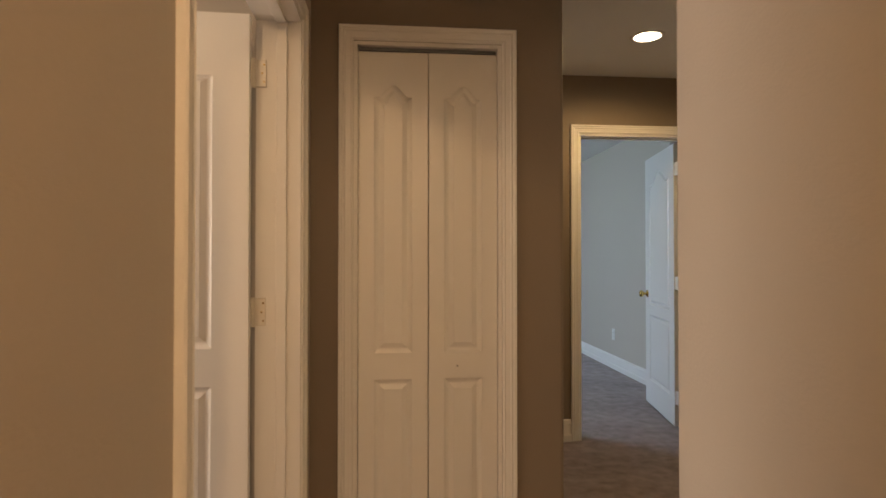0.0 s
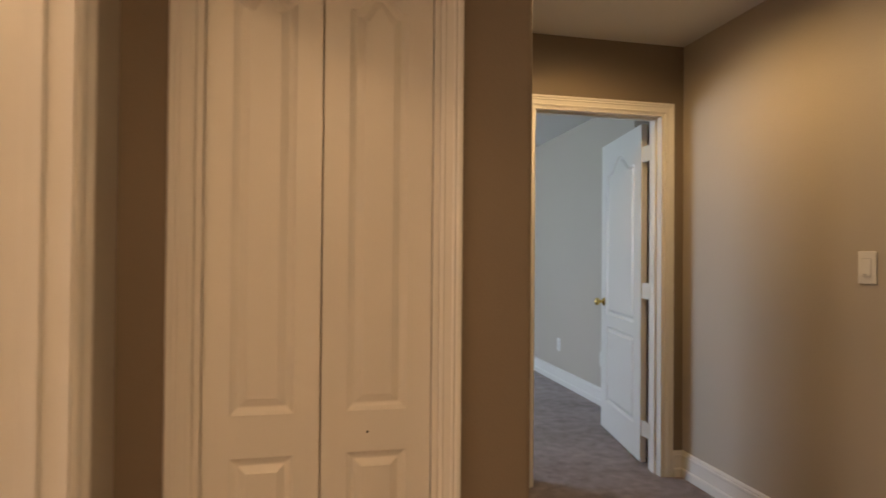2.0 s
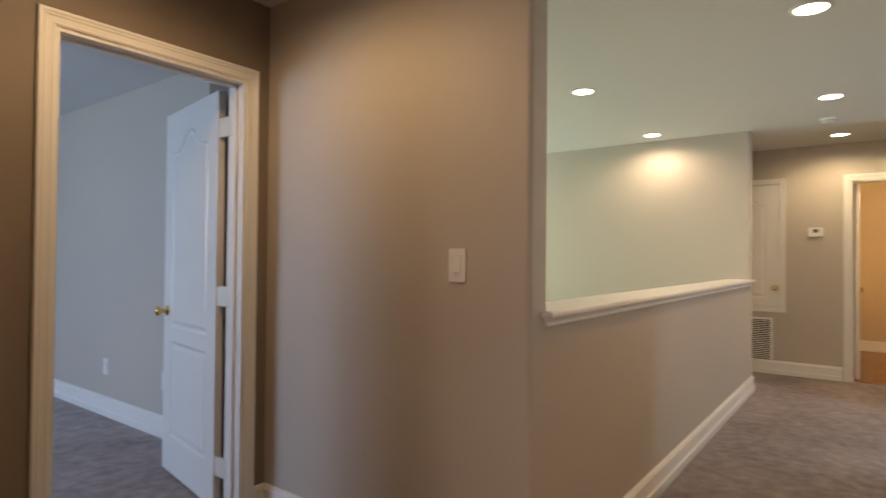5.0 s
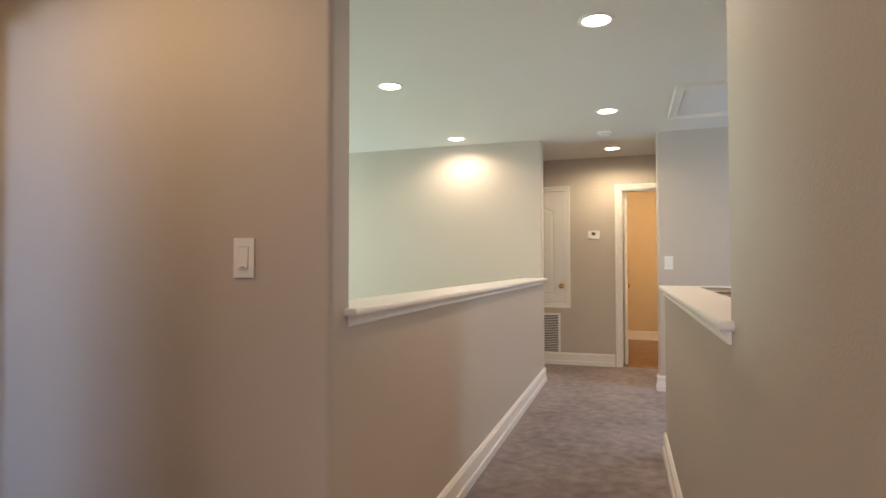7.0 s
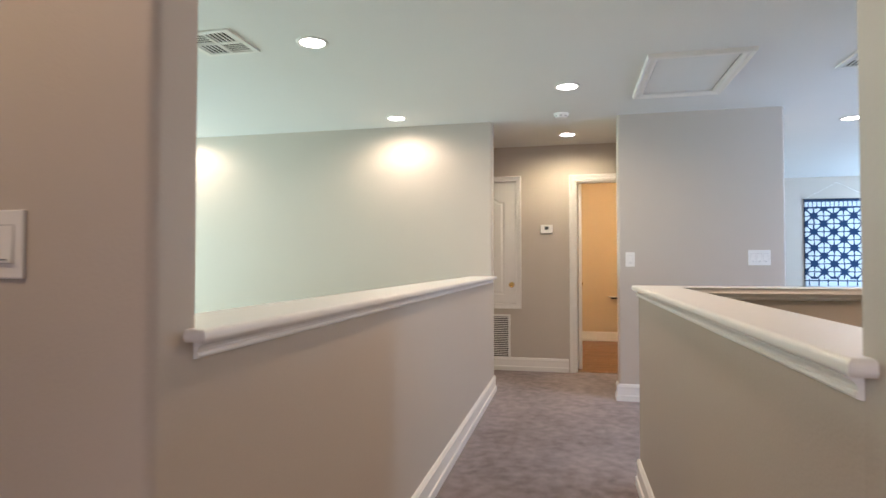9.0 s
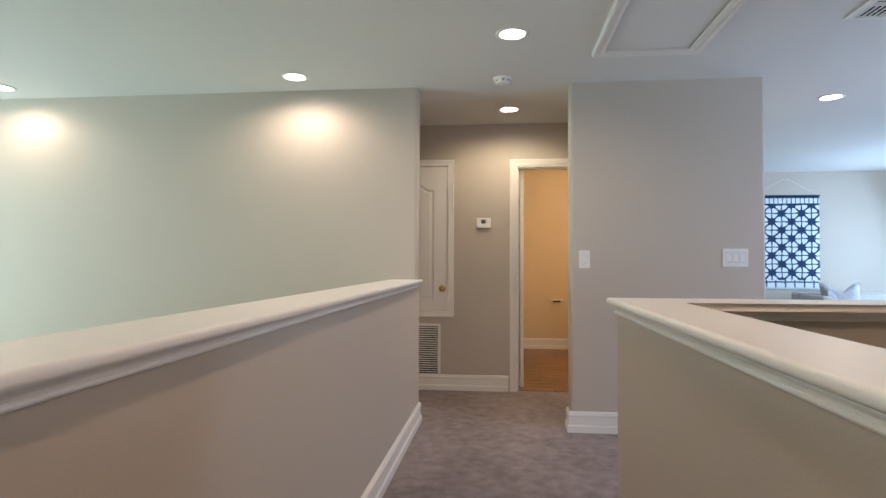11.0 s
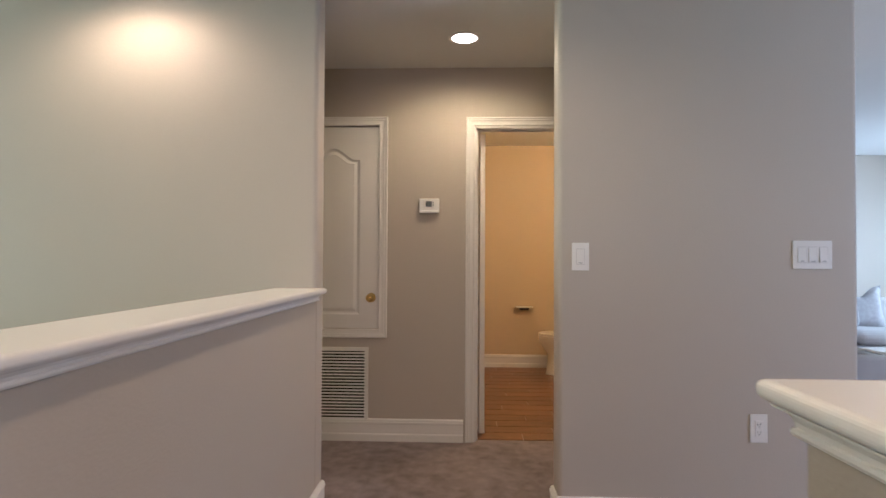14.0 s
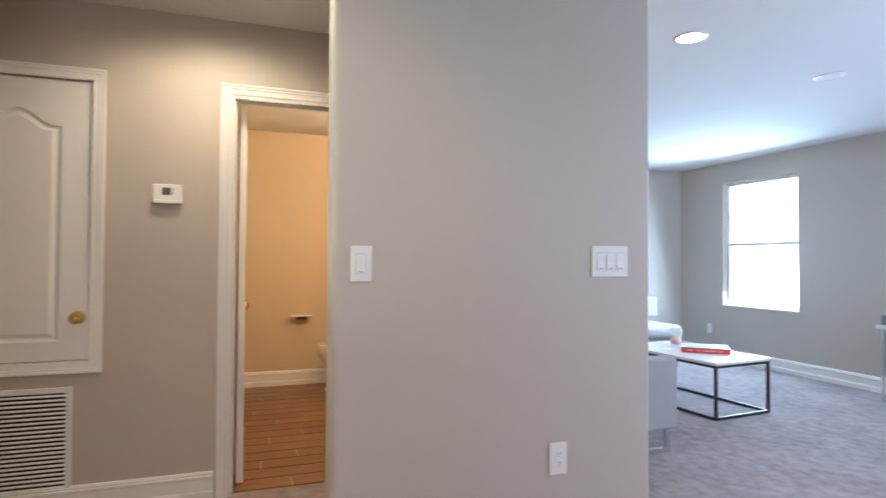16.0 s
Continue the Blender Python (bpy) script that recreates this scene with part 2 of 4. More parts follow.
def part(name, bm, mat, parent, label="", smooth=False):
    ob = link_mesh(name, bm, mat, smooth)
    ob.parent = parent
    return tagged(ob, label)


def empty(name, m=None, label="", category="", group="", kind=""):
    ob = new(name)
    ob.empty_display_size = 0.1
    if m is not None:
        ob.matrix_world = m
    return tagged(ob, label, category, group, kind)


def box(bm, x0, y0, z0, x1, y1, z1, bevel=0.0, segs=2):
    r = bmesh.ops.create_cube(bm, size=1.0)
    vs = r["verts"]
    bmesh.ops.scale(bm, vec=(x1 - x0, y1 - y0, z1 - z0), verts=vs)
    bmesh.ops.translate(bm, vec=((x0 + x1) / 2, (y0 + y1) / 2, (z0 + z1) / 2), verts=vs)
    if bevel:
        es = list({e for v in vs for e in v.link_edges})
        bmesh.ops.bevel(bm, geom=es, offset=bevel, segments=segs, affect='EDGES', profile=0.5)


def boxed(*args, **kw):
    bm = bmesh.new()
    box(bm, *args, **kw)
    return bm


def prism(bm, pts, z0, z1, rounds=(), radius=0.02):
    """Upright prism on a plan outline; the corners numbered in rounds get a bullnose."""
    out = []
    k = len(pts)
    for i, p in enumerate(pts):
        p = Vector((p[0], p[1]))
        if i in rounds:
            a = (Vector(pts[i - 1][:2]) - p).normalized()
            c = (Vector(pts[(i + 1) % k][:2]) - p).normalized()
            mid = p + (a + c) * radius
            for j in range(7):
                f = j / 6 * math.pi / 2
                out.append(mid - c * radius * math.cos(f) - a * radius * math.sin(f))
        else:
            out.append(p)
    lo = [bm.verts.new((p.x, p.y, z0)) for p in out]
    hi = [bm.verts.new((p.x, p.y, z1)) for p in out]
    bm.faces.new(lo[::-1]), bm.faces.new(hi)
    for i in range(len(out)):
        j = (i + 1) % len(out)
        bm.faces.new((lo[i], lo[j], hi[j], hi[i]))


def sweep(bm, pts, up, prof, closed=False):
    """Sweep a closed profile (side, up) along a mitred path; the side is on the left of the way, seen from up."""
    pts, up = [Vector(p) for p in pts], Vector(up).normalized()
    k, rings = len(pts), []
    for i, p in enumerate(pts):
        ds = []
        if closed or i > 0:
            ds.append((p - pts[i - 1]).normalized())
        if closed or i < k - 1:
            ds.append((pts[(i + 1) % k] - p).normalized())
        ss = [up.cross(d) for d in ds]
        m = ss[0] if len(ss) == 1 else (ss[0] + ss[1]) / (1 + ss[0].dot(ss[1]))
        rings.append([bm.verts.new(p + m * u + up * v) for u, v in prof])
    q = len(prof)
    for i in range(k if closed else k - 1):
        a, c = rings[i], rings[(i + 1) % k]
        for j in range(q):
            bm.faces.new((a[j], a[(j + 1) % q], c[(j + 1) % q], c[j]))
    if not closed:
        bm.faces.new(rings[0]), bm.faces.new(rings[-1][::-1])


def lathe(bm, prof, m=None, segs=24):
    """Turn a (radius, height) profile about z."""
    rings = []
    m = m or Matrix()
    for r, z in prof:
        if r < 1e-6:
            rings.append([bm.verts.new(m @ Vector((0, 0, z)))])
        else:
            rings.append([bm.verts.new(m @ Vector((r * math.cos(2 * math.pi * i / segs), r * math.sin(2 * math.pi * i / segs), z))) for i in range(segs)])
    for a, c in zip(rings, rings[1:]):
        for i in range(segs):
            j = (i + 1) % segs
            if len(a) == 1 and len(c) == 1:
                continue
            if len(a) == 1:
                bm.faces.new((a[0], c[i], c[j]))
            elif len(c) == 1:
                bm.faces.new((a[i], a[j], c[0]))
            else:
                bm.faces.new((a[i], a[j], c[j], c[i]))


def structure(name, bm, mat, label, category, smooth=False):
    return tagged(link_mesh(name, bm, mat, smooth), label, category, kind="structure")


def wall(name, pts, z0=0.0, z1=H, rounds=(), mat=None, label="beige painted plaster wall with an orange-peel texture", radius=0.02):
    bm = bmesh.new()
    prism(bm, pts, z0, z1, rounds, radius)
    return structure(name, bm, mat or PAINT, label, "wall")


def rect(x0, y0, x1, y1):
    return [(x0, y0), (x1, y0), (x1, y1), (x0, y1)]


def multi_wall(name, boxes, mat=None, label="beige painted plaster wall with a door opening"):
    """One wall with openings, from butted blocks (x0, y0, z0, x1, y1, z1)."""
    bm = bmesh.new()
    for b in boxes:
        box(bm, *b)
    return structure(name, bm, mat or PAINT, label, "wall")


# ---------------------------------------------------------------- the large structure
def floor_mesh(name, x0, y0, x1, y1, holes, z0, z1):
    xs = sorted({x0, x1, *[h[0] for h in holes], *[h[2] for h in holes]})
    ys = sorted({y0, y1, *[h[1] for h in holes], *[h[3] for h in holes]})
    bm = bmesh.new()
    for xa, xb in zip(xs, xs[1:]):
        for ya, yb in zip(ys, ys[1:]):
            cx, cy = (xa + xb) / 2, (ya + yb) / 2
            if any(h[0] < cx < h[2] and h[1] < cy < h[3] for h in holes):
                continue
            prism(bm, rect(xa, ya, xb, yb), z0, z1)
    bmesh.ops.remove_doubles(bm, verts=bm.verts[:], dist=1e-4)
    seen = {}
    for f in bm.faces:
        seen.setdefault(tuple(round(c, 3) for c in f.calc_center_median()), []).append(f)
    bmesh.ops.delete(bm, geom=[f for fs in seen.values() if len(fs) > 1 for f in fs], context='FACES')
    return bm


FLOOR_HOLES = [(2.225, 2.735, 6.39, 4.0), (2.51, 4.0, 6.39, 8.2), (2.13, -1.3, 4.295, 1.355), (7.60, 0.30, 10.15, 2.2)]
structure("floor", floor_mesh("floor", -3.6, -4.0, 10.9, 8.5, FLOOR_HOLES, -0.25, 0.0), CARPET,
          "mauve brown cut pile carpet with soft traffic marks", "carpet")
structure("ceiling", boxed(-3.6, -4.0, H, 10.9, 8.6, H + 0.2), CEIL, "smooth white painted ceiling", "ceiling")
structure("bathroom_subfloor", boxed(7.60, 0.30, -0.25, 10.15, 2.2, -0.004), STONE, "pale grout bed under the bathroom tiles", "floor")

# hall
multi_wall("wall_hall_left", [(-0.508, -1.6, 0, -0.36, 1.18, H), (-0.508, 1.18, 2.05, -0.36, 2.29, H), (-0.508, 2.29, 0, -0.36, 2.52, H)])
CL0, CL1, CLY = -0.195, 0.392, 2.52
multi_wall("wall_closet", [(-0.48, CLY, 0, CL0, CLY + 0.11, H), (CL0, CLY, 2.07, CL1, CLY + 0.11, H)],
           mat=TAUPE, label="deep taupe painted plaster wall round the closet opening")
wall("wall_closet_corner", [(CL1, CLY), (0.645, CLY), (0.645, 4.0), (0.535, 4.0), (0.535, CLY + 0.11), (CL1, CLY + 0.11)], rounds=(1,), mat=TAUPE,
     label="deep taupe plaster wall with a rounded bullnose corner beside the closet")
wall("wall_closet_back", rect(-0.48, 3.2, 0.535, 3.3))
# The last block is added behind the leaf to darken the hinge gap.
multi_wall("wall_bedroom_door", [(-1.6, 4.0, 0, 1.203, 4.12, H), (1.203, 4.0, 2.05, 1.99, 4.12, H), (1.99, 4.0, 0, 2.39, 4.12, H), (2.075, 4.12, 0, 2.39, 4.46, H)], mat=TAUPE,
           label="deep taupe painted wall round the bedroom door opening, with an added block darkening the hinge gap")
wall("wall_switch", [(2.113, 2.57), (2.225, 2.57), (2.225, 4.0), (2.113, 4.0)], rounds=(0,),
     label="beige plaster wall with a bullnose end and a light switch")
wall("wall_hall_right", [(0.53, -1.6), (0.65, -1.6), (0.65, 1.26), (2.13, 1.355), (2.13, 1.513), (0.53, 1.40)], rounds=(5,))
wall("wall_hall_end", rect(-0.48, -1.72, 0.65, -1.6))

# low walls along the gallery
wall("low_wall_foyer", rect(2.225, 2.57, 6.39, 2.735), 0, 1.024, label="waist-high beige plaster wall beside the open foyer")
wall("low_wall_stair", [(2.13, 1.378), (4.295, 1.404), (4.455, 1.406), (4.455, 1.533), (2.13, 1.513)], 0, 1.024, label="waist-high beige plaster wall beside the stairwell")
wall("low_wall_stair_end", [(4.295, -1.3), (4.455, -1.3), (4.455, 1.406), (4.295, 1.404)], 0, 1.024, label="waist-high beige plaster wall at the stairwell end")

wall("wall_foyer_east", [(6.39, 2.57), (6.51, 2.57), (6.51, 8.2), (6.39, 8.2)], -0.25, H, rounds=(0,),
     label="pale painted foyer wall washed by ceiling downlights")
wall("wall_gallery_end", [(6.38, 0.185), (6.50, 0.185), (6.50, 1.485), (6.38, 1.485)], rounds=(0, 3), radius=0.022,
     label="grey beige plaster wall with bullnose corners, switches and an outlet")
multi_wall("wall_thermostat", [(7.56, 0.30, 0, 7.68, 1.12, H), (7.56, 1.12, 2.055, 7.68, 1.836, H), (7.56, 1.836, 0, 7.68, 2.462, H),
                               (7.56, 2.462, 0, 7.68, 3.07, 0.725), (7.56, 2.462, 2.06, 7.68, 3.07, H), (7.56, 3.07, 0, 7.68, 3.4, H)])
wall("wall_recess_north", rect(6.51, 3.3, 7.56, 3.4))
wall("wall_recess_south", rect(6.50, 0.95, 7.56, 1.07))
wall("wall_bath_east", rect(10.15, 0.185, 10.27, 2.3), mat=CREAM, label="warm cream painted bathroom wall")
wall("wall_bath_north", rect(7.68, 2.2, 10.15, 2.3), mat=CREAM, label="warm cream painted bathroom wall")
wall("wall_bath_south", rect(6.50, 0.185, 10.15, 0.30), mat=CREAM, label="warm cream painted bathroom wall")

# loft
W0, W1, WZ0, WZ1 = 9.0, 10.015, 0.67, 2.18
multi_wall("wall_loft_south", [(4.2, -3.97, 0, W0, -3.85, H), (W0, -3.97, 0, W1, -3.85, WZ0), (W0, -3.97, WZ1, W1, -3.85, H),
                               (W1, -3.97, 0, 10.87, -3.85, H)], label="beige plaster loft wall with window openings")
wall("wall_loft_east", rect(10.75, -3.85, 10.87, 0.185), label="pale beige plaster loft wall")
multi_wall("wall_loft_west", [(4.2, -3.85, 0, 4.325, -3.3, H), (4.2, -3.3, 0, 4.325, -1.9, 0.62), (4.2, -3.3, 2.14, 4.325, -1.9, H), (4.2, -1.9, 0, 4.325, -1.3, H)],
           label="beige plaster loft wall with a window opening")
wall("wall_stair_south", rect(2.01, -1.42, 4.2, -1.3), -2.8, H)
wall("wall_stair_west", rect(2.01, -1.3, 2.13, 1.33), -2.8, H)

# foyer below, seen only as light and closure
multi_wall("wall_foyer_north", [(2.39, 8.2, -2.8, 3.0, 8.32, H), (3.0, 8.2, -2.8, 5.9, 8.32, -0.8), (3.0, 8.2, 2.0, 5.9, 8.32, H), (5.9, 8.2, -2.8, 6.51, 8.32, H)],
           label="foyer wall with a tall window opening")
multi_wall("wall_lower", [(1.9, -1.42, -2.8, 2.01, 8.32, -0.25), (6.51, -1.42, -2.8, 6.62, 8.32, -0.25), (2.01, -1.53, -2.8, 6.51, -1.42, -0.25),
                          (6.39, 2.735, -2.8, 6.51, 8.2, -0.25)],
           label="beige plaster wall of the storey below")
structure("floor_lower", boxed(1.9, -1.53, -3.0, 6.62, 8.32, -2.8), STONE, "pale tile floor of the foyer below", "floor")

# bedroom and side room
wall("wall_bedroom_east", rect(2.39, 4.0, 2.51, 8.5), label="beige plaster bedroom wall with two outlets")
wall("wall_bedroom_north", rect(-1.6, 8.38, 2.39, 8.5))
multi_wall("wall_bedroom_west", [(-1.72, 4.0, 0, -1.6, 5.6, H), (-1.72, 5.6, 0, -1.6, 7.2, 0.7), (-1.72, 5.6, 2.1, -1.6, 7.2, H), (-1.72, 7.2, 0, -1.6, 8.5, H)],
           label="beige plaster bedroom wall with a window opening")
multi_wall("wall_room_west", [(-3.6, -1.72, 0, -3.48, 0.95, H), (-3.6, 0.95, 0, -3.48, 2.35, 0.75), (-3.6, 0.95, 2.05, -3.48, 2.35, H), (-3.6, 2.35, 0, -3.48, 3.3, H)],
           label="beige plaster wall with a window opening")
wall("wall_room_north", rect(-3.48, 3.2, -0.48, 3.3))
# Added wall: blocks the room's light so the door's hinge gap stays dark.
wall("wall_room_gap_blocker", rect(-3.48, 2.40, -0.508, 2.50), label="added beige wall close behind the side room door, keeping light out of its hinge gap")
wall("wall_room_south", rect(-3.48, -1.72, -0.48, -1.6))

structure("ground", boxed(-400, -400, -3.4, 400, 400, -3.2), GRASS, "green lawn reaching the horizon", "ground")

# trim
BASE = [(0, 0), (0.022, 0), (0.022, 0.040), (0.020, 0.046), (0.014, 0.050), (0.013, 0.108), (0.017, 0.112), (0.017, 0.122), (0.012, 0.127), (0.014, 0.132), (0.007, 0.141), (0, 0.143)]


def baseboard(pts, label="white moulded baseboard along the carpet"):
    bm = bmesh.new()
    sweep(bm, [(x, y, 0) for x, y in pts], (0, 0, 1), BASE)
    return structure("baseboard", bm, TRIM, label, "baseboard")


for run in (
    [(6.51, 3.3), (6.51, 2.57), (2.113, 2.57), (2.113, 4.0), (2.049, 4.0)],
    [(7.56, 1.903), (7.56, 3.3), (6.51, 3.3)],
    [(6.50, 0.185), (6.38, 0.185), (6.38, 1.485), (6.50, 1.485), (6.50, 1.07)],
    [(2.13, 1.513), (4.455, 1.533), (4.455, -1.3)],
    [(0.53, -1.6), (0.53, 1.40), (2.13, 1.513)],
    [(1.144, 4.0), (0.645, 4.0), (0.645, 2.52), (0.455, 2.52)],
    [(-0.258, 2.52), (-0.36, 2.52), (-0.36, 2.36)],
    [(-0.36, 1.125), (-0.36, -1.6), (0.53, -1.6)],
    [(4.325, -3.85), (10.75, -3.85), (10.75, 0.185)],
    [(2.39, 4.12), (2.39, 8.38), (-1.6, 8.38)],
    [(7.68, 0.30), (10.15, 0.30), (10.15, 2.2), (7.68, 2.2)],
):
    baseboard(run)

# caps on the low walls: rounded nose over a cove moulding
CAPZ = 1.024


def cap_board(outline):
    """Board with a rounded nose on its whole outline, 25 mm thick."""
    bm = bmesh.new()
    prism(bm, outline, CAPZ, CAPZ + 0.025)
    es = [e for e in bm.edges if abs(e.verts[0].co.z - e.verts[1].co.z) < 1e-5]
    bmesh.ops.bevel(bm, geom=es, offset=0.0105, segments=5, affect='EDGES', profile=0.5)
    return bm


BED = [(0, 0), (0, -0.033), (0.005, -0.033), (0.010, -0.031), (0.012, -0.027), (0.011, -0.023), (0.008, -0.021), (0.009, -0.015), (0.013, -0.009), (0.019, -0.005), (0.025, -0.003), (0.026, 0)]


def cap_moulding(path):
    bm = bmesh.new()
    sweep(bm, [(x, y, CAPZ) for x, y in path], (0, 0, 1), BED)
    return bm


cap_f = structure("trim_foyer_cap", cap_board(rect(2.193, 2.527, 6.415, 2.768)), TRIM, "white painted wooden cap with a rounded nose on the low wall", "wall cap")
part("bed_moulding", cap_moulding([(6.40, 2.735), (6.40, 2.57), (2.221, 2.57)]), TRIM, cap_f)
part("bed_moulding", cap_moulding([(2.225, 2.735), (6.39, 2.735)]), TRIM, cap_f)
cap_s = structure("trim_stair_cap", cap_board([(2.095, 1.342), (4.258, 1.368), (4.258, -1.3), (4.500, -1.3), (4.500, 1.565), (2.095, 1.545)]), TRIM,
                  "white painted wooden cap turning the corner of the stairwell wall", "wall cap")
part("bed_moulding", cap_moulding([(2.126, 1.513), (4.455, 1.533), (4.455, -1.3)]), TRIM, cap_s)
part("bed_moulding", cap_moulding([(4.295, -1.3), (4.295, 1.404), (2.13, 1.378)]), TRIM, cap_s)

# ---------------------------------------------------------------- doors
CASING = [(0, 0), (0, 0.009), (0.008, 0.013), (0.012, 0.011), (0.030, 0.012), (0.035, 0.016), (0.041, 0.014), (0.046, 0.018), (0.054, 0.018), (0.057, 0.014), (0.057, 0)]


def casing(a, b, top, normal, sill=None):
    """Moulded casing round an opening from a to b (plan points on the wall face, seen from the room from left to right)."""
    a, b, n = Vector((*a, 0)), Vector((*b, 0)), Vector((*normal, 0))
    up = Vector((0, 0, 1))
    bm = bmesh.new()
    if sill is None:
        sweep(bm, [a, a + up * top, b + up * top, b], n, CASING)
    else:
        sweep(bm, [a + up * sill, a + up * top, b + up * top, b + up * sill], n, CASING, closed=True)
    return bm


def outline(w, h, rise, broad=True, n=22):
    """A panel's outline, counter-clockwise, with a swept arch on top when rise > 0; the origin is its lower left corner."""
    pts = [(0, 0), (w, 0)]
    if rise <= 0:
        return pts + [(w, h), (0, h)]
    pts.append((w, h - rise))
    for i in range(n + 1):
        u = 0.80 - 1.60 * i / n
        s = 0.5 * (1 + math.cos(math.pi * u / 0.80))
        pts.append((w / 2 * (1 + u), h - rise + rise * s ** (0.85 if broad else 0.8)))
    pts.append((0, h - rise))
    return pts


def slab(bm, w, h, t, holes):
    """Door slab in x (width), z (height), y from 0 to t, with both faces pierced by the panels' outlines."""
    for y in (0.0, t):
        edges = []
        for loop in [[(0, 0), (w, 0), (w, h), (0, h)]] + holes:
            vs = [bm.verts.new((x, y, z)) for x, z in loop]
            edges += [bm.edges.new((vs[i], vs[(i + 1) % len(vs)])) for i in range(len(vs))]
        bmesh.ops.triangle_fill(bm, use_beauty=True, use_dissolve=False, edges=edges)
    for a, c in (((0, 0), (w, 0)), ((w, 0), (w, h)), ((w, h), (0, h)), ((0, h), (0, 0))):
        bm.faces.new([bm.verts.new(v) for v in ((a[0], 0, a[1]), (c[0], 0, c[1]), (c[0], t, c[1]), (a[0], t, a[1]))])
    bmesh.ops.remove_doubles(bm, verts=bm.verts[:], dist=1e-5)


def panel_loop(x, z, w, h, rise, d=0.0):
    """A panel's outline on its leaf, drawn in by d on every side."""
    k = 1 - 5.0 * d if rise > 0 else 1
    return [(x + d + px, z + d + pz) for px, pz in outline(w - 2 * d, h - 2 * d, rise * k, w > 0.3)]


def panel_mesh(spec, t):
    """Moulded raised field that fills one hole of a slab, on both faces: a cove down, a flat, a wide slope up."""
    bm = bmesh.new()
    for y, s in ((0.0, 1), (t, -1)):
        rings = []
        for d, depth in ((0, 0), (0.002, 0.0018), (0.009, 0.0065), (0.016, 0.0092), (0.020, 0.0095), (0.037, 0.0022), (0.0385, 0.0008)):
            rings.append([bm.verts.new((x, y + s * depth, z)) for x, z in panel_loop(*spec, d)])
        k = len(rings[0])
        for a, c in zip(rings, rings[1:]):
            for i in range(k):
                bm.faces.new((a[i], a[(i + 1) % k], c[(i + 1) % k], c[i]))
        bmesh.ops.triangle_fill(bm, use_beauty=True, edges=[e for e in bm.edges if all(v in rings[-1] for v in e.verts)])
    return bm


def leaf(parent, m, w, h, t, panels, label="", name="leaf"):
    """A panelled leaf at m: x from the hinge, y through the thickness, z up. panels: (x, z, width, height, rise)."""
    holes = [panel_loop(*p) for p in panels]
    bm = bmesh.new()
    slab(bm, w, h, t, holes)
    ob = part(name, bm, DOOR, parent, label)
    ob.matrix_local = m
    for spec in panels:
        part("panel", panel_mesh(spec, t), DOOR, ob)
    return ob


def knob(parent, x, z, t, mat=BRASS, both=True, label="polished brass knob"):
    prof = [(0.0, 0.0), (0.030, 0.0), (0.031, 0.004), (0.026, 0.008), (0.012, 0.010), (0.011, 0.030), (0.018, 0.034), (0.026, 0.042), (0.028, 0.052), (0.024, 0.062), (0.012, 0.067), (0, 0.068)]
    for y, rx in ((0, 90), (t, -90)) if both else ((0, 90),):
        bm = bmesh.new()
        lathe(bm, prof, pose(x, y, z, rx))
        part("knob", bm, mat, parent, label, smooth=True)


def standard_panels(w, h):
    st = 0.115 if w > 0.5 else 0.06
    return [(st, 0.20, w - 2 * st, 0.535, 0), (st, 0.815, w - 2 * st, h - 0.815 - 0.125, 0.10)]


def jamb(bm, a, b, top, y0, y1, axis):
    """Lining of an opening, 15 mm thick; axis 0: opening along x through y0..y1, 1: along y through x0..x1."""
    for p, q, z0, z1 in ((a, a + 0.015, 0, top), (b - 0.015, b, 0, top), (a + 0.015, b - 0.015, top - 0.015, top)):
        if axis == 0:
            box(bm, p, y0, z0, q, y1, z1)
        else:
            box(bm, y0, p, z0, y1, q, z1)


def stop(bm, a, b, top, y0, y1, axis):
    for p, q, z0, z1 in ((a + 0.015, a + 0.027, 0, top - 0.015), (b - 0.027, b - 0.015, 0, top - 0.015), (a + 0.027, b - 0.027, top - 0.027, top - 0.015)):
        if axis == 0:
            box(bm, p, y0, z0, q, y1, z1, bevel=0.002, segs=1)
        else:
            box(bm, y0, p, z0, y1, q, z1, bevel=0.002, segs=1)


def bm_of(fn, *args):
    bm = bmesh.new()
    fn(bm, *args)
    return bm


# side room door, open into the room
d1 = empty("door_1", label="open white moulded door of the side room with painted hinges", category="door", kind="structure")
part("jamb", bm_of(jamb, 1.18, 2.29, 2.05, -0.510, -0.358, 1), TRIM, d1)
part("door_stop", bm_of(stop, 1.18, 2.29, 2.05, -0.440, -0.405, 1), TRIM, d1)
part("casing", casing((-0.36, 1.185), (-0.36, 2.285), 2.045, (1, 0)), TRIM, d1)
lf = leaf(d1, pose(-0.522, 2.262, 0.015, 0, 0, 180 + 2), 1.02, 2.02, 0.036, [(0.118, 0.20, 0.78, 0.58, 0), (0.118, 0.905, 0.78, 0.995, 0.09)])
knob(lf, 0.95, 0.93, 0.036)
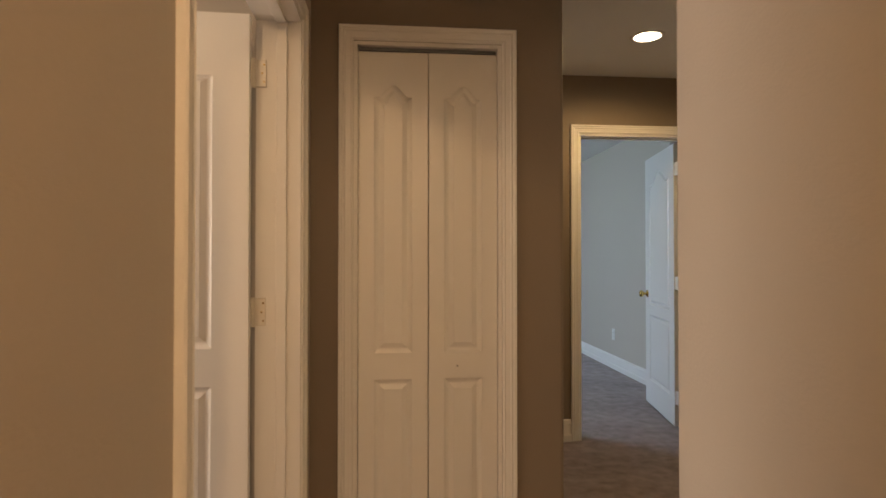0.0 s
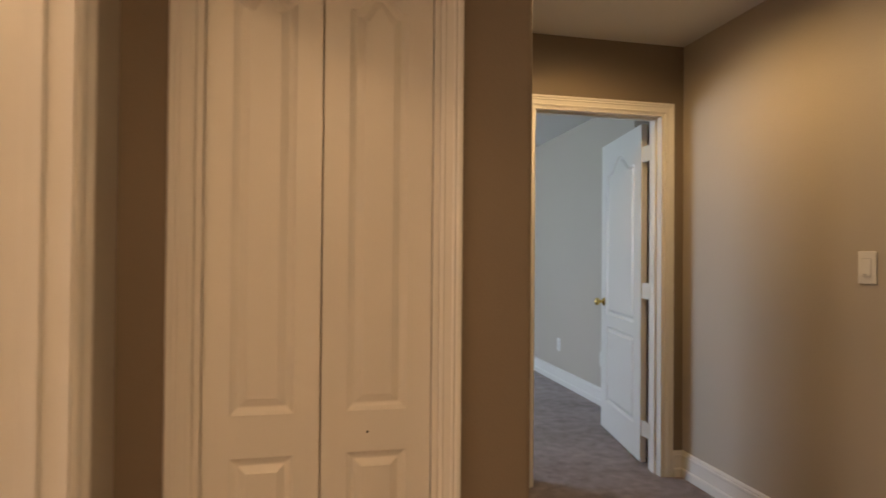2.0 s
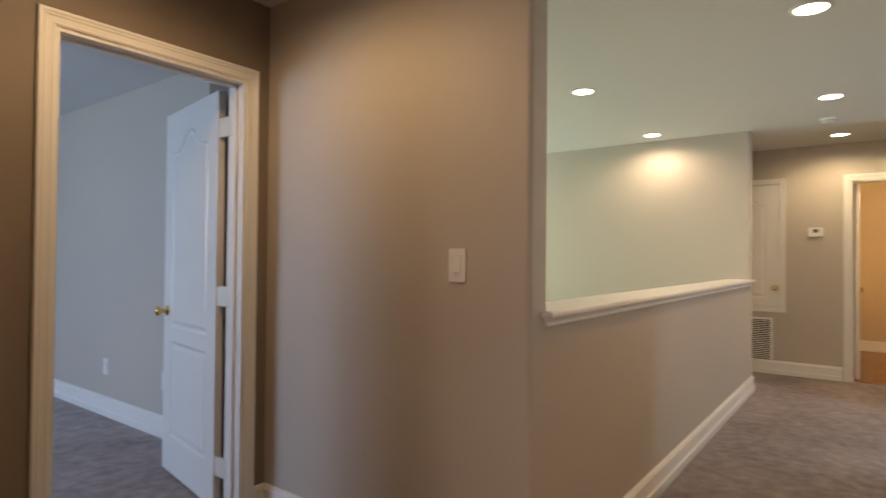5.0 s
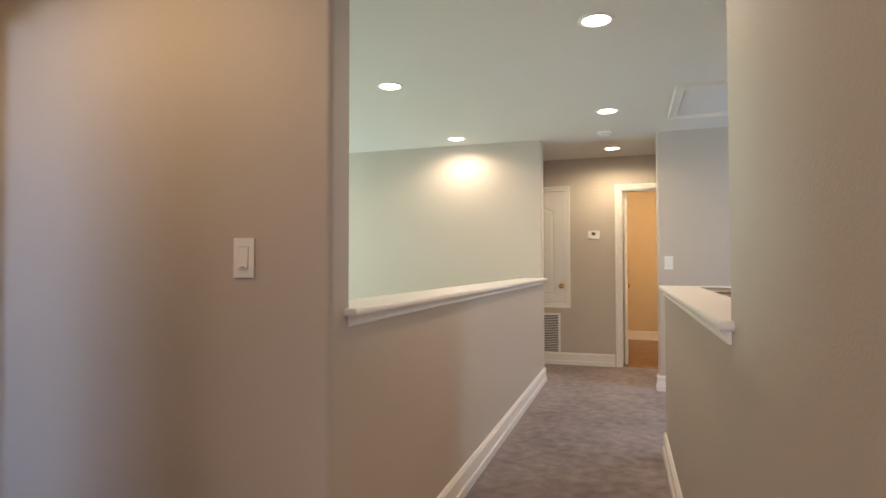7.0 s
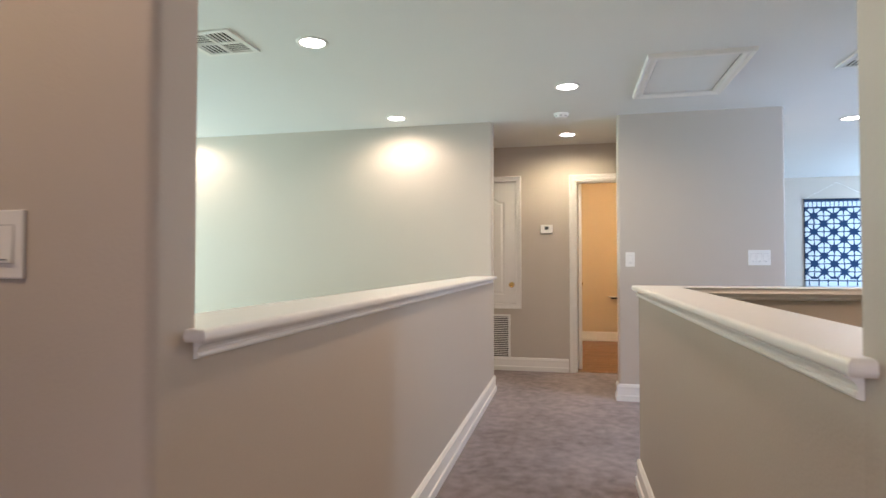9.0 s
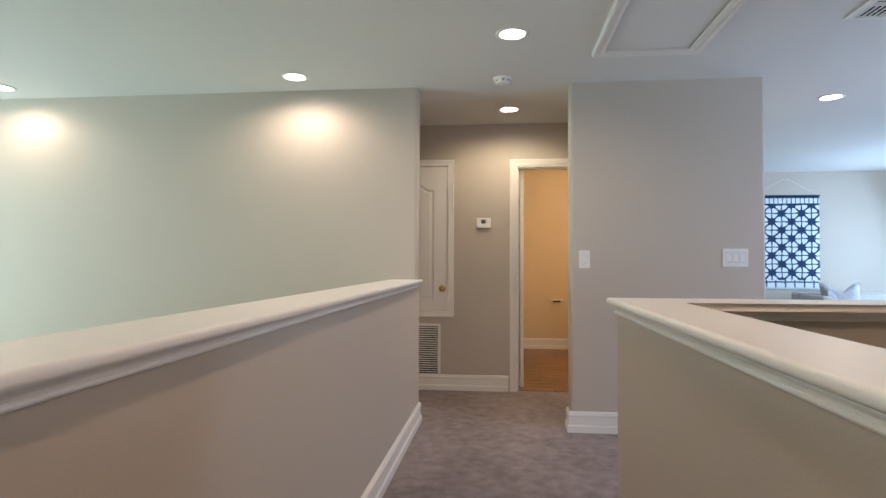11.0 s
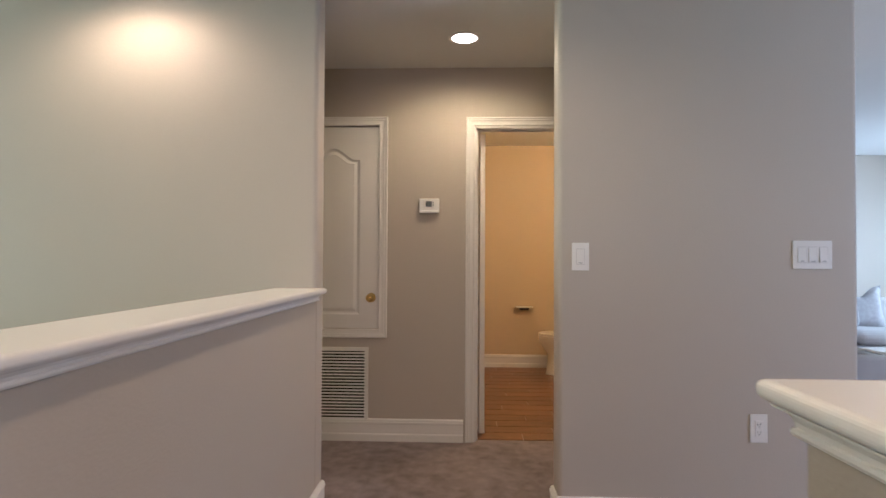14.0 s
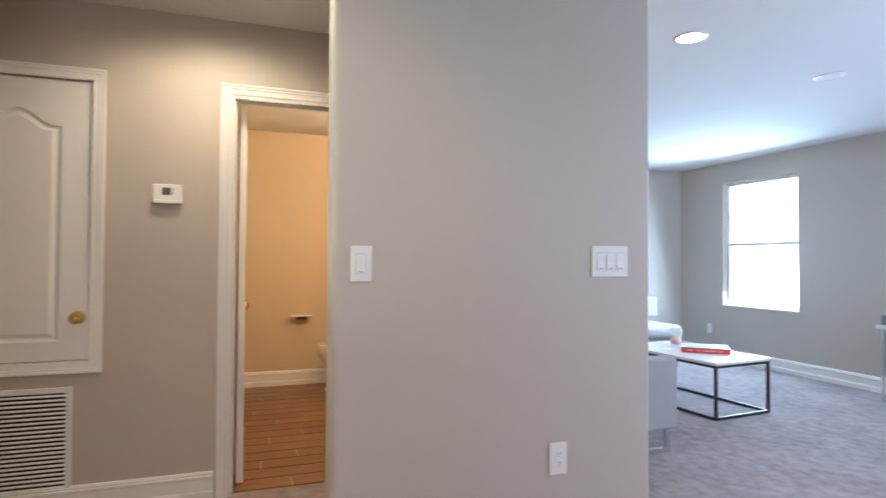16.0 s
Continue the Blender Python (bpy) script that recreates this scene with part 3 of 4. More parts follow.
for z in (0.22, 1.035, 1.85):
    bm = bmesh.new()
    box(bm, -0.520, 2.268, z - 0.047, -0.474, 2.2745, z + 0.047, bevel=0.002, segs=1)
    box(bm, -0.5215, 2.250, z - 0.047, -0.516, 2.272, z + 0.047)
    lathe(bm, [(0, -0.05), (0.006, -0.05), (0.006, 0.05), (0, 0.05)], pose(-0.515, 2.264, z), 10)
    hg = part("hinge", bm, HINGE, d1, "painted steel butt hinge")
    for dz, dx in ((-0.03, 0.482), (0, 0.488), (0.03, 0.482)):
        bm = bmesh.new()
        lathe(bm, [(0, 0), (0.0035, 0), (0.003, 0.001), (0, 0.001)], pose(-dx, 2.268, z + dz, 90), 8)
        part("screw", bm, BRASS, hg)

# closet with a bifold pair
d2 = empty("door_2", label="closed white bifold closet doors with arched moulded panels", category="closet door", kind="structure")
part("casing", casing((CL0, CLY), (CL1, CLY), 2.07, (0, -1)), TRIM, d2)
part("jamb", bm_of(jamb, CL0, CL1, 2.07, CLY + 0.004, CLY + 0.11, 0), TRIM, d2)
# Dark grey on the track paints the shade of the gap above the leaves.
part("track", boxed(CL0 + 0.02, CLY + 0.03, 2.042, CL1 - 0.02, CLY + 0.07, 2.054), GREYBOX, d2, "bifold track in dark grey for the shaded gap over the leaves")
cw = (CL1 - CL0 - 0.03) / 2 - 0.004
for i in (0, 1):
    x0 = CL0 + 0.017 + i * (cw + 0.004)
    fold = leaf(d2, pose(x0, CLY + 0.022, 0.015), cw, 2.020, 0.032,
                [(0.062, 0.20, cw - 0.124, 0.525, 0), (0.062, 0.828, cw - 0.124, 1.06, 0.048)], name="bifold_leaf")
    bm = bmesh.new()
    lathe(bm, [(0, 0), (0.004, 0), (0.004, 0.012), (0, 0.012)], pose(0.03 if i == 0 else cw - 0.03, 0.016, 2.020), 8)
    part("pivot", bm, CHROME, fold)
part("screw_hole", bm_of(lathe, [(0, 0), (0.003, 0), (0.003, 0.001), (0, 0.001)], pose(0.215, CLY + 0.022, 0.789, 90), 8), SHADOWGAP, d2, "small dark screw hole")

# bedroom door, open into the bedroom
d3 = empty("door_3", label="open white moulded bedroom door with a brass knob", category="door", kind="structure")
part("casing", casing((1.203, 4.0), (1.99, 4.0), 2.05, (0, -1)), TRIM, d3)
part("jamb", bm_of(jamb, 1.203, 1.99, 2.05, 3.998, 4.122, 0), TRIM, d3)
part("door_stop", bm_of(stop, 1.203, 1.99, 2.05, 4.045, 4.082, 0), TRIM, d3)
lf = leaf(d3, pose(2.002, 4.19, 0.015, 0, 0, 80), 0.755, 2.02, 0.036, standard_panels(0.755, 2.02))
knob(lf, 0.695, 0.90, 0.036)
for z in (0.22, 1.035, 1.85):
    bm = bmesh.new()
    box(bm, 1.968, 4.082, z - 0.047, 1.9745, 4.118, z + 0.047, bevel=0.002, segs=1)
    box(bm, 1.972, 4.120, z - 0.047, 1.978, 4.195, z + 0.047)
    lathe(bm, [(0, -0.05), (0.006, -0.05), (0.006, 0.05), (0, 0.05)], pose(1.978, 4.150, z), 10)
    part("hinge", bm, HINGE, d3, "painted steel butt hinge")

# bathroom door, folded back edge-on
d4 = empty("door_4", label="open white bathroom door seen edge-on in its cased opening", category="door", kind="structure")
part("casing", casing((7.56, 1.836), (7.56, 1.12), 2.055, (-1, 0)), TRIM, d4)
part("jamb", bm_of(jamb, 1.12, 1.836, 2.055, 7.558, 7.682, 1), TRIM, d4)
part("door_stop", bm_of(stop, 1.12, 1.836, 2.055, 7.605, 7.64, 1), TRIM, d4)
lf = leaf(d4, pose(7.70, 1.761, 0.015, 0, 0, 4), 0.69, 2.02, 0.036, standard_panels(0.69, 2.02))
knob(lf, 0.63, 0.90, 0.036)
for z in (0.22, 1.035, 1.85):
    bm = bmesh.new()
    box(bm, 7.645, 1.813, z - 0.047, 7.682, 1.8195, z + 0.047)
    lathe(bm, [(0, -0.05), (0.006, -0.05), (0.006, 0.05), (0, 0.05)], pose(7.69, 1.816, z), 10)
    part("hinge", bm, HINGE, d4, "painted steel butt hinge")

# raised access door beside the thermostat
d5 = empty("door_5", label="small white raised access door with an arched panel and brass knob", category="access door", kind="structure")
part("casing", casing((7.56, 3.07), (7.56, 2.462), 2.06, (-1, 0), sill=0.725), TRIM, d5)
lf = leaf(d5, pose(7.568, 3.066, 0.729, 0, 0, -90), 0.600, 1.327, 0.034, [(0.125, 0.09, 0.35, 1.327 - 0.09 - 0.145, 0.075)])
knob(lf, 0.555, 0.20, 0.034, both=False)
# Black sheet gives the door's edge gaps their shade.
part("backing", boxed(7.615, 2.462, 0.725, 7.625, 3.07, 2.06), SHADOWGAP, d5, "near-black sheet for the shade behind the access door")

# ---------------------------------------------------------------- wall plates


def plate(name, m, gangs, label, category, kind_="switch", group=""):
    """Wall plate at m: x across, z up, facing -y."""
    ob = empty(name, m, label, category, group)
    w = 0.075 + 0.046 * (gangs - 1)
    part("cover_plate", boxed(-w / 2, -0.006, -0.0615, w / 2, 0.0, 0.0615, bevel=0.0025), PLASTIC, ob)
    for g in range(gangs):
        x = (g - (gangs - 1) / 2) * 0.046
        if kind_ == "switch":
            # Greyer rim paints the shaded gap round the rocker.
            part("bezel", boxed(x - 0.0185, -0.0068, -0.0355, x + 0.0185, -0.0055, 0.0355), SEAM, ob)
            bm = bmesh.new()
            prof = [(-0.0055, -0.033), (-0.0115, -0.033), (-0.0085, 0.0), (-0.0075, 0.033), (-0.0055, 0.033)]
            rings = [[bm.verts.new((xx, y, z)) for y, z in prof] for xx in (x - 0.0165, x + 0.0165)]
            for j in range(5):
                bm.faces.new((rings[0][j], rings[0][(j + 1) % 5], rings[1][(j + 1) % 5], rings[1][j]))
            bm.faces.new(rings[0]), bm.faces.new(rings[1][::-1])
            part("rocker", bm, PLASTIC, ob)
            part("pilot_bar", boxed(x - 0.008, -0.0125, -0.029, x + 0.008, -0.0098, -0.0265), GREYBOX, ob)
        else:
            part("insert", boxed(x - 0.0168, -0.0085, -0.0335, x + 0.0168, -0.0055, 0.0335, bevel=0.001, segs=1), PLASTIC, ob)
            for dz in (-0.019, 0.015):
                for dx in (-0.0065, 0.0065):
                    part("slot", boxed(x + dx - 0.001, -0.0092, dz, x + dx + 0.001, -0.0082, dz + 0.008), SHADOWGAP, ob)
                bm = bmesh.new()
                lathe(bm, [(0, 0), (0.0024, 0), (0.0024, 0.0008), (0, 0.0008)], pose(x, -0.0084, dz - 0.006, 90), 8)
                part("ground_hole", bm, SHADOWGAP, ob)
    return ob


plate("light_switch", pose(2.1125, 2.868, 1.203, 0, 0, -90), 1, "white rocker light switch on the beige wall", "light switch")
plate("light_switch", pose(6.3795, 1.388, 1.198, 0, 0, -90), 1, "white rocker light switch near the bullnose corner", "light switch")
plate("light_switch", pose(6.3795, 0.385, 1.211, 0, 0, -90), 3, "white triple rocker switch on the grey beige wall", "light switch")
plate("wall_outlet", pose(6.3795, 0.618, 0.454, 0, 0, -90), 1, "white duplex outlet low on the gallery wall", "outlet", "outlet")
plate("wall_outlet", pose(2.3895, 6.37, 0.372, 0, 0, -90), 1, "white outlet low on the bedroom wall", "outlet", "outlet")
plate("wall_outlet", pose(2.3895, 5.48, 0.380, 0, 0, -90), 1, "white outlet behind the open bedroom door", "outlet", "outlet")
plate("wall_outlet", pose(10.245, -3.8495, 0.365, 0, 0, 180), 1, "white outlet under the loft window", "outlet", "outlet")

# thermostat
th = empty("thermostat", pose(7.5595, 2.131, 1.530, 0, 0, -90), "white wall thermostat with a small grey display", "thermostat")
bm = bmesh.new()
box(bm, -0.066, -0.030, -0.046, 0.066, 0.0, 0.048, bevel=0.006)
part("housing", bm, PLASTIC, th)
part("bezel", boxed(-0.034, -0.0325, -0.012, 0.034, -0.0295, 0.036, bevel=0.001, segs=1), PLASTIC, th)
part("display", boxed(-0.022, -0.034, -0.006, 0.018, -0.032, 0.030), LCD, th, "grey liquid crystal display")
for dz in (0.004, 0.020):
    part("button", boxed(0.023, -0.0345, dz - 0.004, 0.031, -0.032, dz + 0.005, bevel=0.001, segs=1), GREYBOX, th)
part("lower_lip", boxed(-0.060, -0.034, -0.046, 0.060, -0.028, -0.030, bevel=0.002, segs=1), PLASTIC, th)

# return air grille
rg = empty("return_air_grille", pose(7.5595, 3.03, 0.111, 0, 0, -90), "white stamped metal return air grille with slanted louvres", "air grille")
GW, GH = 0.505, 0.494
bm = bmesh.new()
for x0, z0, x1, z1 in ((0, 0, GW, 0.024), (0, GH - 0.024, GW, GH), (0, 0.024, 0.024, GH - 0.024), (GW - 0.024, 0.024, GW, GH - 0.024)):
    box(bm, x0, -0.010, z0, x1, 0.0, z1)
part("grille_frame", bm, TRIM, rg)
# No duct is built: a black sheet paints the shade between the slats.
part("backing", boxed(0.02, -0.0016, 0.02, GW - 0.02, -0.0006, GH - 0.02), SHADOWGAP, rg, "near-black sheet for the shade behind the louvres")
slat_bm = bmesh.new()
vs = [slat_bm.verts.new(v) for v in ((0.024, -0.0105, 0.000), (GW - 0.024, -0.0105, 0.000), (GW - 0.024, -0.0095, -0.002), (0.024, -0.0095, -0.002),
                                     (0.024, -0.0035, 0.0065), (GW - 0.024, -0.0035, 0.0065), (GW - 0.024, -0.0022, 0.0045), (0.024, -0.0022, 0.0045))]
for f in ((0, 1, 5, 4), (3, 2, 6, 7), (0, 1, 2, 3), (4, 5, 6, 7), (0, 3, 7, 4), (1, 2, 6, 5)):
    slat_bm.faces.new([vs[i] for i in f])
first = None
for i in range(22):
    if first is None:
        first = part("slat", slat_bm, TRIM, rg)
        o = first
    else:
        o = new("slat", first.data)
        o.parent = rg
    o.location = (0, 0, 0.030 + i * 0.0202)

# ---------------------------------------------------------------- ceiling fittings
RING = [(0.070, 0.0), (0.092, 0.0), (0.091, -0.004), (0.080, -0.007), (0.072, -0.005)]


def downlight(x, y, watts=95, lit=True, colour=WARM, cone=172):
    ob = empty("recessed_downlight", pose(x, y, H), "lit round recessed ceiling downlight with a white trim ring" if lit else "unlit round recessed ceiling downlight with a white trim",
               "ceiling light", "recessed ceiling downlights")
    bm = bmesh.new()
    lathe(bm, RING + [RING[0]], None, 32)
    part("trim_ring", bm, TRIM, ob, smooth=True)
    bm = bmesh.new()
    lathe(bm, [(0.072, -0.003), (0.05, -0.0045), (0, -0.005)], None, 32)
    part("lens", bm, LENS if lit else PLASTIC, ob, "glowing frosted lens" if lit else "frosted lens", smooth=True)
    if lit:
        sp = new("downlight_lamp", bpy.data.lights.new("downlight_lamp", 'SPOT'))
        sp.data.energy, sp.data.color, sp.data.spot_size, sp.data.spot_blend, sp.data.shadow_soft_size = watts, colour, radians(cone), 0.6 if cone < 175 else 0.3, 0.05
        sp.matrix_world = pose(x, y, H - 0.035)
    return ob


# The downlight at (3.2, 0.2) is unseen, added to brighten the stairwell.
for x, y, w, c in ((1.36, 3.30, 32, (1.0, 0.70, 0.37)), (4.31, 3.33, 22, WARM), (6.07, 3.37, 25, WARM), (6.10, 5.60, 20, WARM), (5.47, 1.90, 25, WARM), (7.05, 1.905, 32, (1.0, 0.80, 0.47)),
                   (6.93, -0.53, 22, WARM), (3.64, 1.89, 29, AMBER), (3.2, 0.2, 42, AMBER)):
    downlight(x, y, w, colour=c)
downlight(7.15, -1.87, lit=False)
downlight(0.10, -0.75, 88, colour=(1.0, 0.68, 0.42), cone=178)
# Unseen lamp in the side room, added to brighten its open door.
downlight(-1.3, 0.9, 28, colour=AMBER, cone=178)
bath = new("bathroom_lamp", bpy.data.lights.new("bathroom_lamp", 'POINT'))
bath.data.energy, bath.data.color, bath.data.shadow_soft_size = 50, (1.0, 0.73, 0.38), 0.12
bath.location = (8.6, 0.8, 2.2)

# smoke detector
sd = empty("smoke_detector", pose(6.24, 1.955, H), "white round ceiling smoke detector", "smoke detector")
part("base", bm_of(lathe, [(0, 0), (0.066, 0), (0.066, -0.012), (0.060, -0.016), (0, -0.016)], None, 28), PLASTIC, sd, smooth=False)
part("cover", bm_of(lathe, [(0.056, -0.016), (0.054, -0.030), (0.040, -0.038), (0, -0.040)], None, 28), PLASTIC, sd, smooth=True)
for a in range(8):
    part("slot", boxed(-0.009, 0.0545, -0.027, 0.009, 0.0565, -0.021), SHADOWGAP, sd).matrix_local = pose(0, 0, 0, 0, 0, a * 45)

# attic hatch
ah = empty("attic_hatch", pose(0, 0, H), "white attic access hatch with a moulded frame in the ceiling", "attic hatch")
bm = bmesh.new()
sweep(bm, [(4.99, 0.865, 0), (5.76, 0.865, 0), (5.76, 1.35, 0), (4.99, 1.35, 0)][::-1], (0, 0, -1), [(0, 0), (0, 0.016), (-0.02, 0.022), (-0.045, 0.018), (-0.062, 0.026), (-0.068, 0.0)], closed=True)
part("frame", bm, TRIM, ah)
part("hatch_panel", boxed(4.996, 0.871, -0.006, 5.754, 1.344, -0.0005, bevel=0.002, segs=1), CEIL, ah)
# Black sheet paints the shade line round the panel.
part("gap", boxed(4.992, 0.867, -0.0015, 5.758, 1.348, -0.0003), SHADOWGAP, ah, "near-black sheet for the shade in the gap round the hatch panel")


def ceiling_register(x0, y0, x1, y1, label):
    ob = empty("ceiling_vent", pose((x0 + x1) / 2, (y0 + y1) / 2, H), label, "air vent")
    w, h = (x1 - x0) / 2, (y1 - y0) / 2
    bm = bmesh.new()
    for a in ((-w, -h, w, -h + 0.03), (-w, h - 0.03, w, h), (-w, -h + 0.03, -w + 0.03, h - 0.03), (w - 0.03, -h + 0.03, w, h - 0.03),
              (-0.008, -h + 0.03, 0.008, h - 0.03), (-w + 0.03, -0.008, -0.008, 0.008), (0.008, -0.008, w - 0.03, 0.008)):
        box(bm, a[0], a[1], -0.010, a[2], a[3], 0.0)
    part("frame", bm, TRIM, ob)
    # Black sheet on the ceiling paints the shade between the vanes.
    part("backing", boxed(-w + 0.02, -h + 0.02, -0.0025, w - 0.02, h - 0.02, -0.0005), SHADOWGAP, ob, "near-black sheet for the shade behind the vanes")
    for sx in (-1, 1):
        for sy in (-1, 1):
            for k in range(5):
                a = 0.008 + (k + 0.5) * ((h if sx == sy else w) - 0.038) / 5
                bm = bmesh.new()
                if sx == sy:
                    xa, xb = sorted((sx * 0.008, sx * (w - 0.03)))
                    box(bm, xa, sy * a - 0.005, -0.0075, xb, sy * a + 0.004, -0.004)
                else:
                    ya, yb = sorted((sy * 0.008, sy * (h - 0.03)))
                    box(bm, sx * a - 0.005, ya, -0.0075, sx * a + 0.004, yb, -0.004)
                part("vane", bm, TRIM, ob)
    return ob


ceiling_register(4.02, 3.69, 4.36, 4.03, "white square ceiling air register over the foyer")
ceiling_register(5.10, -0.14, 5.44, 0.20, "white square ceiling air register over the landing")

# ---------------------------------------------------------------- windows


def window(name, x0, x1, z0, z1, y_in, y_out, label, axis=0, flip=1):
    """Single-hung window: lining, sash frames, meeting rail, panes and a sill."""
    ob = empty(name, None, label, "window", kind="structure")

    def b(bm, a, ya, za, c, yc, zc, bevel=0.0):
        ya, yc = sorted((ya, yc))
        if axis == 0:
            box(bm, a, ya, za, c, yc, zc, bevel=bevel)
        else:
            box(bm, ya, a, za, yc, c, zc, bevel=bevel)
    d = y_out - y_in
    mid = (z0 + z1) / 2
    bm = bmesh.new()
    ya, yb = y_in + d * 0.55, y_in + d * 0.80
    for q in ((x0, z0, x0 + 0.035, z1), (x1 - 0.035, z0, x1, z1), (x0 + 0.035, z0, x1 - 0.035, z0 + 0.035), (x0 + 0.035, z1 - 0.035, x1 - 0.035, z1)):
        b(bm, q[0], ya, q[1], q[2], yb, q[3])
    part("window_frame", bm, TRIM, ob)
    bm = bmesh.new()
    b(bm, x0 + 0.035, y_in + d * 0.5, mid - 0.018, x1 - 0.035, y_in + d * 0.78, mid + 0.018, bevel=0.004)
    part("meeting_rail", bm, TRIM, ob)
    for za, zb in ((z0 + 0.035, mid - 0.018), (mid + 0.018, z1 - 0.035)):
        bm = bmesh.new()
        b(bm, x0 + 0.035, y_in + d * 0.66, za, x1 - 0.035, y_in + d * 0.69, zb)
        g = part("pane", bm, GLASS, ob)
        g.visible_shadow = False
    bm = bmesh.new()
    b(bm, x0 - 0.01, y_in - d * 0.12, z0 - 0.002, x1 + 0.01, y_in + d * 0.55, z0 + 0.018, bevel=0.004)
    part("window_sill", bm, TRIM, ob)
    return ob


window("window_1", W0, W1, WZ0, WZ1, -3.85, -3.97, "white single-hung loft window glaring with daylight")
# Loft west window is out of view, added to carry the gallery's fill light.
window("window_2_added", -3.3, -1.9, 0.62, 2.14, 4.325, 4.2, "unseen single-hung window added in the loft west wall as a light source", axis=1)
window("window_3", 5.6, 7.2, 0.7, 2.1, -1.6, -1.72, "white bedroom window", axis=1)
window("window_4", 3.0, 5.9, -0.8, 2.0, 8.2, 8.32, "tall white foyer window")
window("window_5", 0.95, 2.35, 0.75, 2.05, -3.48, -3.6, "white side room window", axis=1)
structure("backdrop", boxed(8.0, -5.2, -0.5, 11.5, -5.15, 3.5), GLOW, "glaring white overcast distance outside the loft window", "backdrop")

# ---------------------------------------------------------------- loft furniture


def soft_box(bm, x0, y0, z0, x1, y1, z1, r=0.03, segs=3):
    box(bm, x0, y0, z0, x1, y1, z1, bevel=r, segs=segs)


# coffee table: thin white top on a black square-tube cage
ct = empty("coffee_table", pose(7.95, -2.25, 0, 0, 0, 6), "rectangular white-topped coffee table on a black metal cage frame", "coffee table")
CTX, CTY, CTZ, TB = 1.05, 0.62, 0.44, 0.022
part("tabletop", boxed(-0.01, -0.01, CTZ - 0.022, CTX + 0.01, CTY + 0.01, CTZ, bevel=0.003), TABLETOP, ct)
for x in (0, CTX - TB):
    for y in (0, CTY - TB):
        part("leg", boxed(x, y, 0, x + TB, y + TB, CTZ - 0.022, bevel=0.002, segs=1), BLACK, ct)
for z in (0.0, CTZ - 0.022 - TB):
    for y in (0, CTY - TB):
        part("rail", boxed(TB, y, z, CTX - TB, y + TB, z + TB, bevel=0.002, segs=1), BLACK, ct)
    for x in (0, CTX - TB):
        part("rail", boxed(x, TB, z, x + TB, CTY - TB, z + TB, bevel=0.002, segs=1), BLACK, ct)

# large red book on the table
bk = empty("book", pose(8.38, -2.00, CTZ, 0, 0, 50), "thick red-spined book with a pale printed cover lying flat", "book")
part("cover", boxed(-0.19, -0.14, 0.0, 0.19, 0.13, 0.004, bevel=0.001, segs=1), RED, bk, "red cloth cover")
part("cover", boxed(-0.19, -0.14, 0.040, 0.19, 0.13, 0.044, bevel=0.001, segs=1), PAPER, bk, "pale printed front cover")
part("spine", boxed(-0.19, 0.130, 0.0, 0.19, 0.136, 0.044, bevel=0.002, segs=1), RED, bk, "red spine")
part("pages", boxed(-0.185, -0.135, 0.004, 0.185, 0.13, 0.040), INK, bk)
for i, (a, c) in enumerate(((-0.13, -0.09), (-0.08, 0.02), (0.05, 0.07), (0.10, 0.15))):
    part("lettering", boxed(a, 0.136, 0.016, c, 0.1366, 0.026), LETTER, bk)

# candle jar
cj = empty("candle_jar", pose(8.80, -2.06, CTZ), "clear glass jar holding an orange candle on the table", "candle")
part("jar", bm_of(lathe, [(0, 0.001), (0.050, 0.001), (0.054, 0.006), (0.054, 0.150), (0.0500, 0.150), (0.0500, 0.010), (0, 0.010)], None, 28), JAR, cj, smooth=True)
part("wax", bm_of(lathe, [(0, 0.011), (0.047, 0.011), (0.047, 0.045), (0.036, 0.058), (0.016, 0.070), (0, 0.072)], None, 18), ORANGE, cj, "orange flower-shaped wax")


def armchair(m, label):
    """Boxy upholstered chair on a chrome sled base."""
    ob = empty("armchair", m, label, "armchair", "loft armchairs")
    for y in (0.0, 0.64):
        bm = bmesh.new()
        soft_box(bm, 0.115, y, 0.15, 0.72, y + 0.10, 0.575)
        part("armrest", bm, FABRIC, ob)
    bm = bmesh.new()
    soft_box(bm, 0, 0, 0.15, 0.115, 0.74, 0.605, r=0.022, segs=4)
    part("backrest", bm, FABRIC, ob)
    bm = bmesh.new()
    soft_box(bm, 0.12, 0.105, 0.20, 0.71, 0.635, 0.42)
    part("seat", bm, FABRIC, ob)
    for x in (0.05, 0.62):
        bm = bmesh.new()
        sweep(bm, [(x, 0.05, 0.16), (x, 0.05, 0.014), (x, 0.69, 0.014), (x, 0.69, 0.16)], (1, 0, 0), [(-0.014, -0.014), (-0.014, 0.014), (0.014, 0.014), (0.014, -0.014)])
        part("leg", bm, CHROME, ob, "chrome sled leg")
    return ob


armchair(pose(7.39, -0.845, 0), "light grey boxy armchair on a chrome sled base")

# deep upholstered loveseat against the east wall
so = empty("loveseat", pose(9.74, -3.10, 0), "pale grey one-armed loveseat with a raised back under the wall hanging", "sofa")
for nm, q, r in (("base", (0.04, 0.12, 0.12, 0.62, 1.04, 0.33), 0.03), ("backrest", (0.56, 0.0, 0.515, 0.78, 1.19, 0.780), 0.035),
                 ("armrest", (0.0, 1.045, 0.12, 0.56, 1.19, 0.765), 0.035),
                 ("seat_cushion", (-0.03, 0.12, 0.335, 0.70, 1.04, 0.49), 0.07)):
    bm = bmesh.new()
    soft_box(bm, *q, r=r, segs=4)
    part(nm, bm, WHITECLOTH, so)
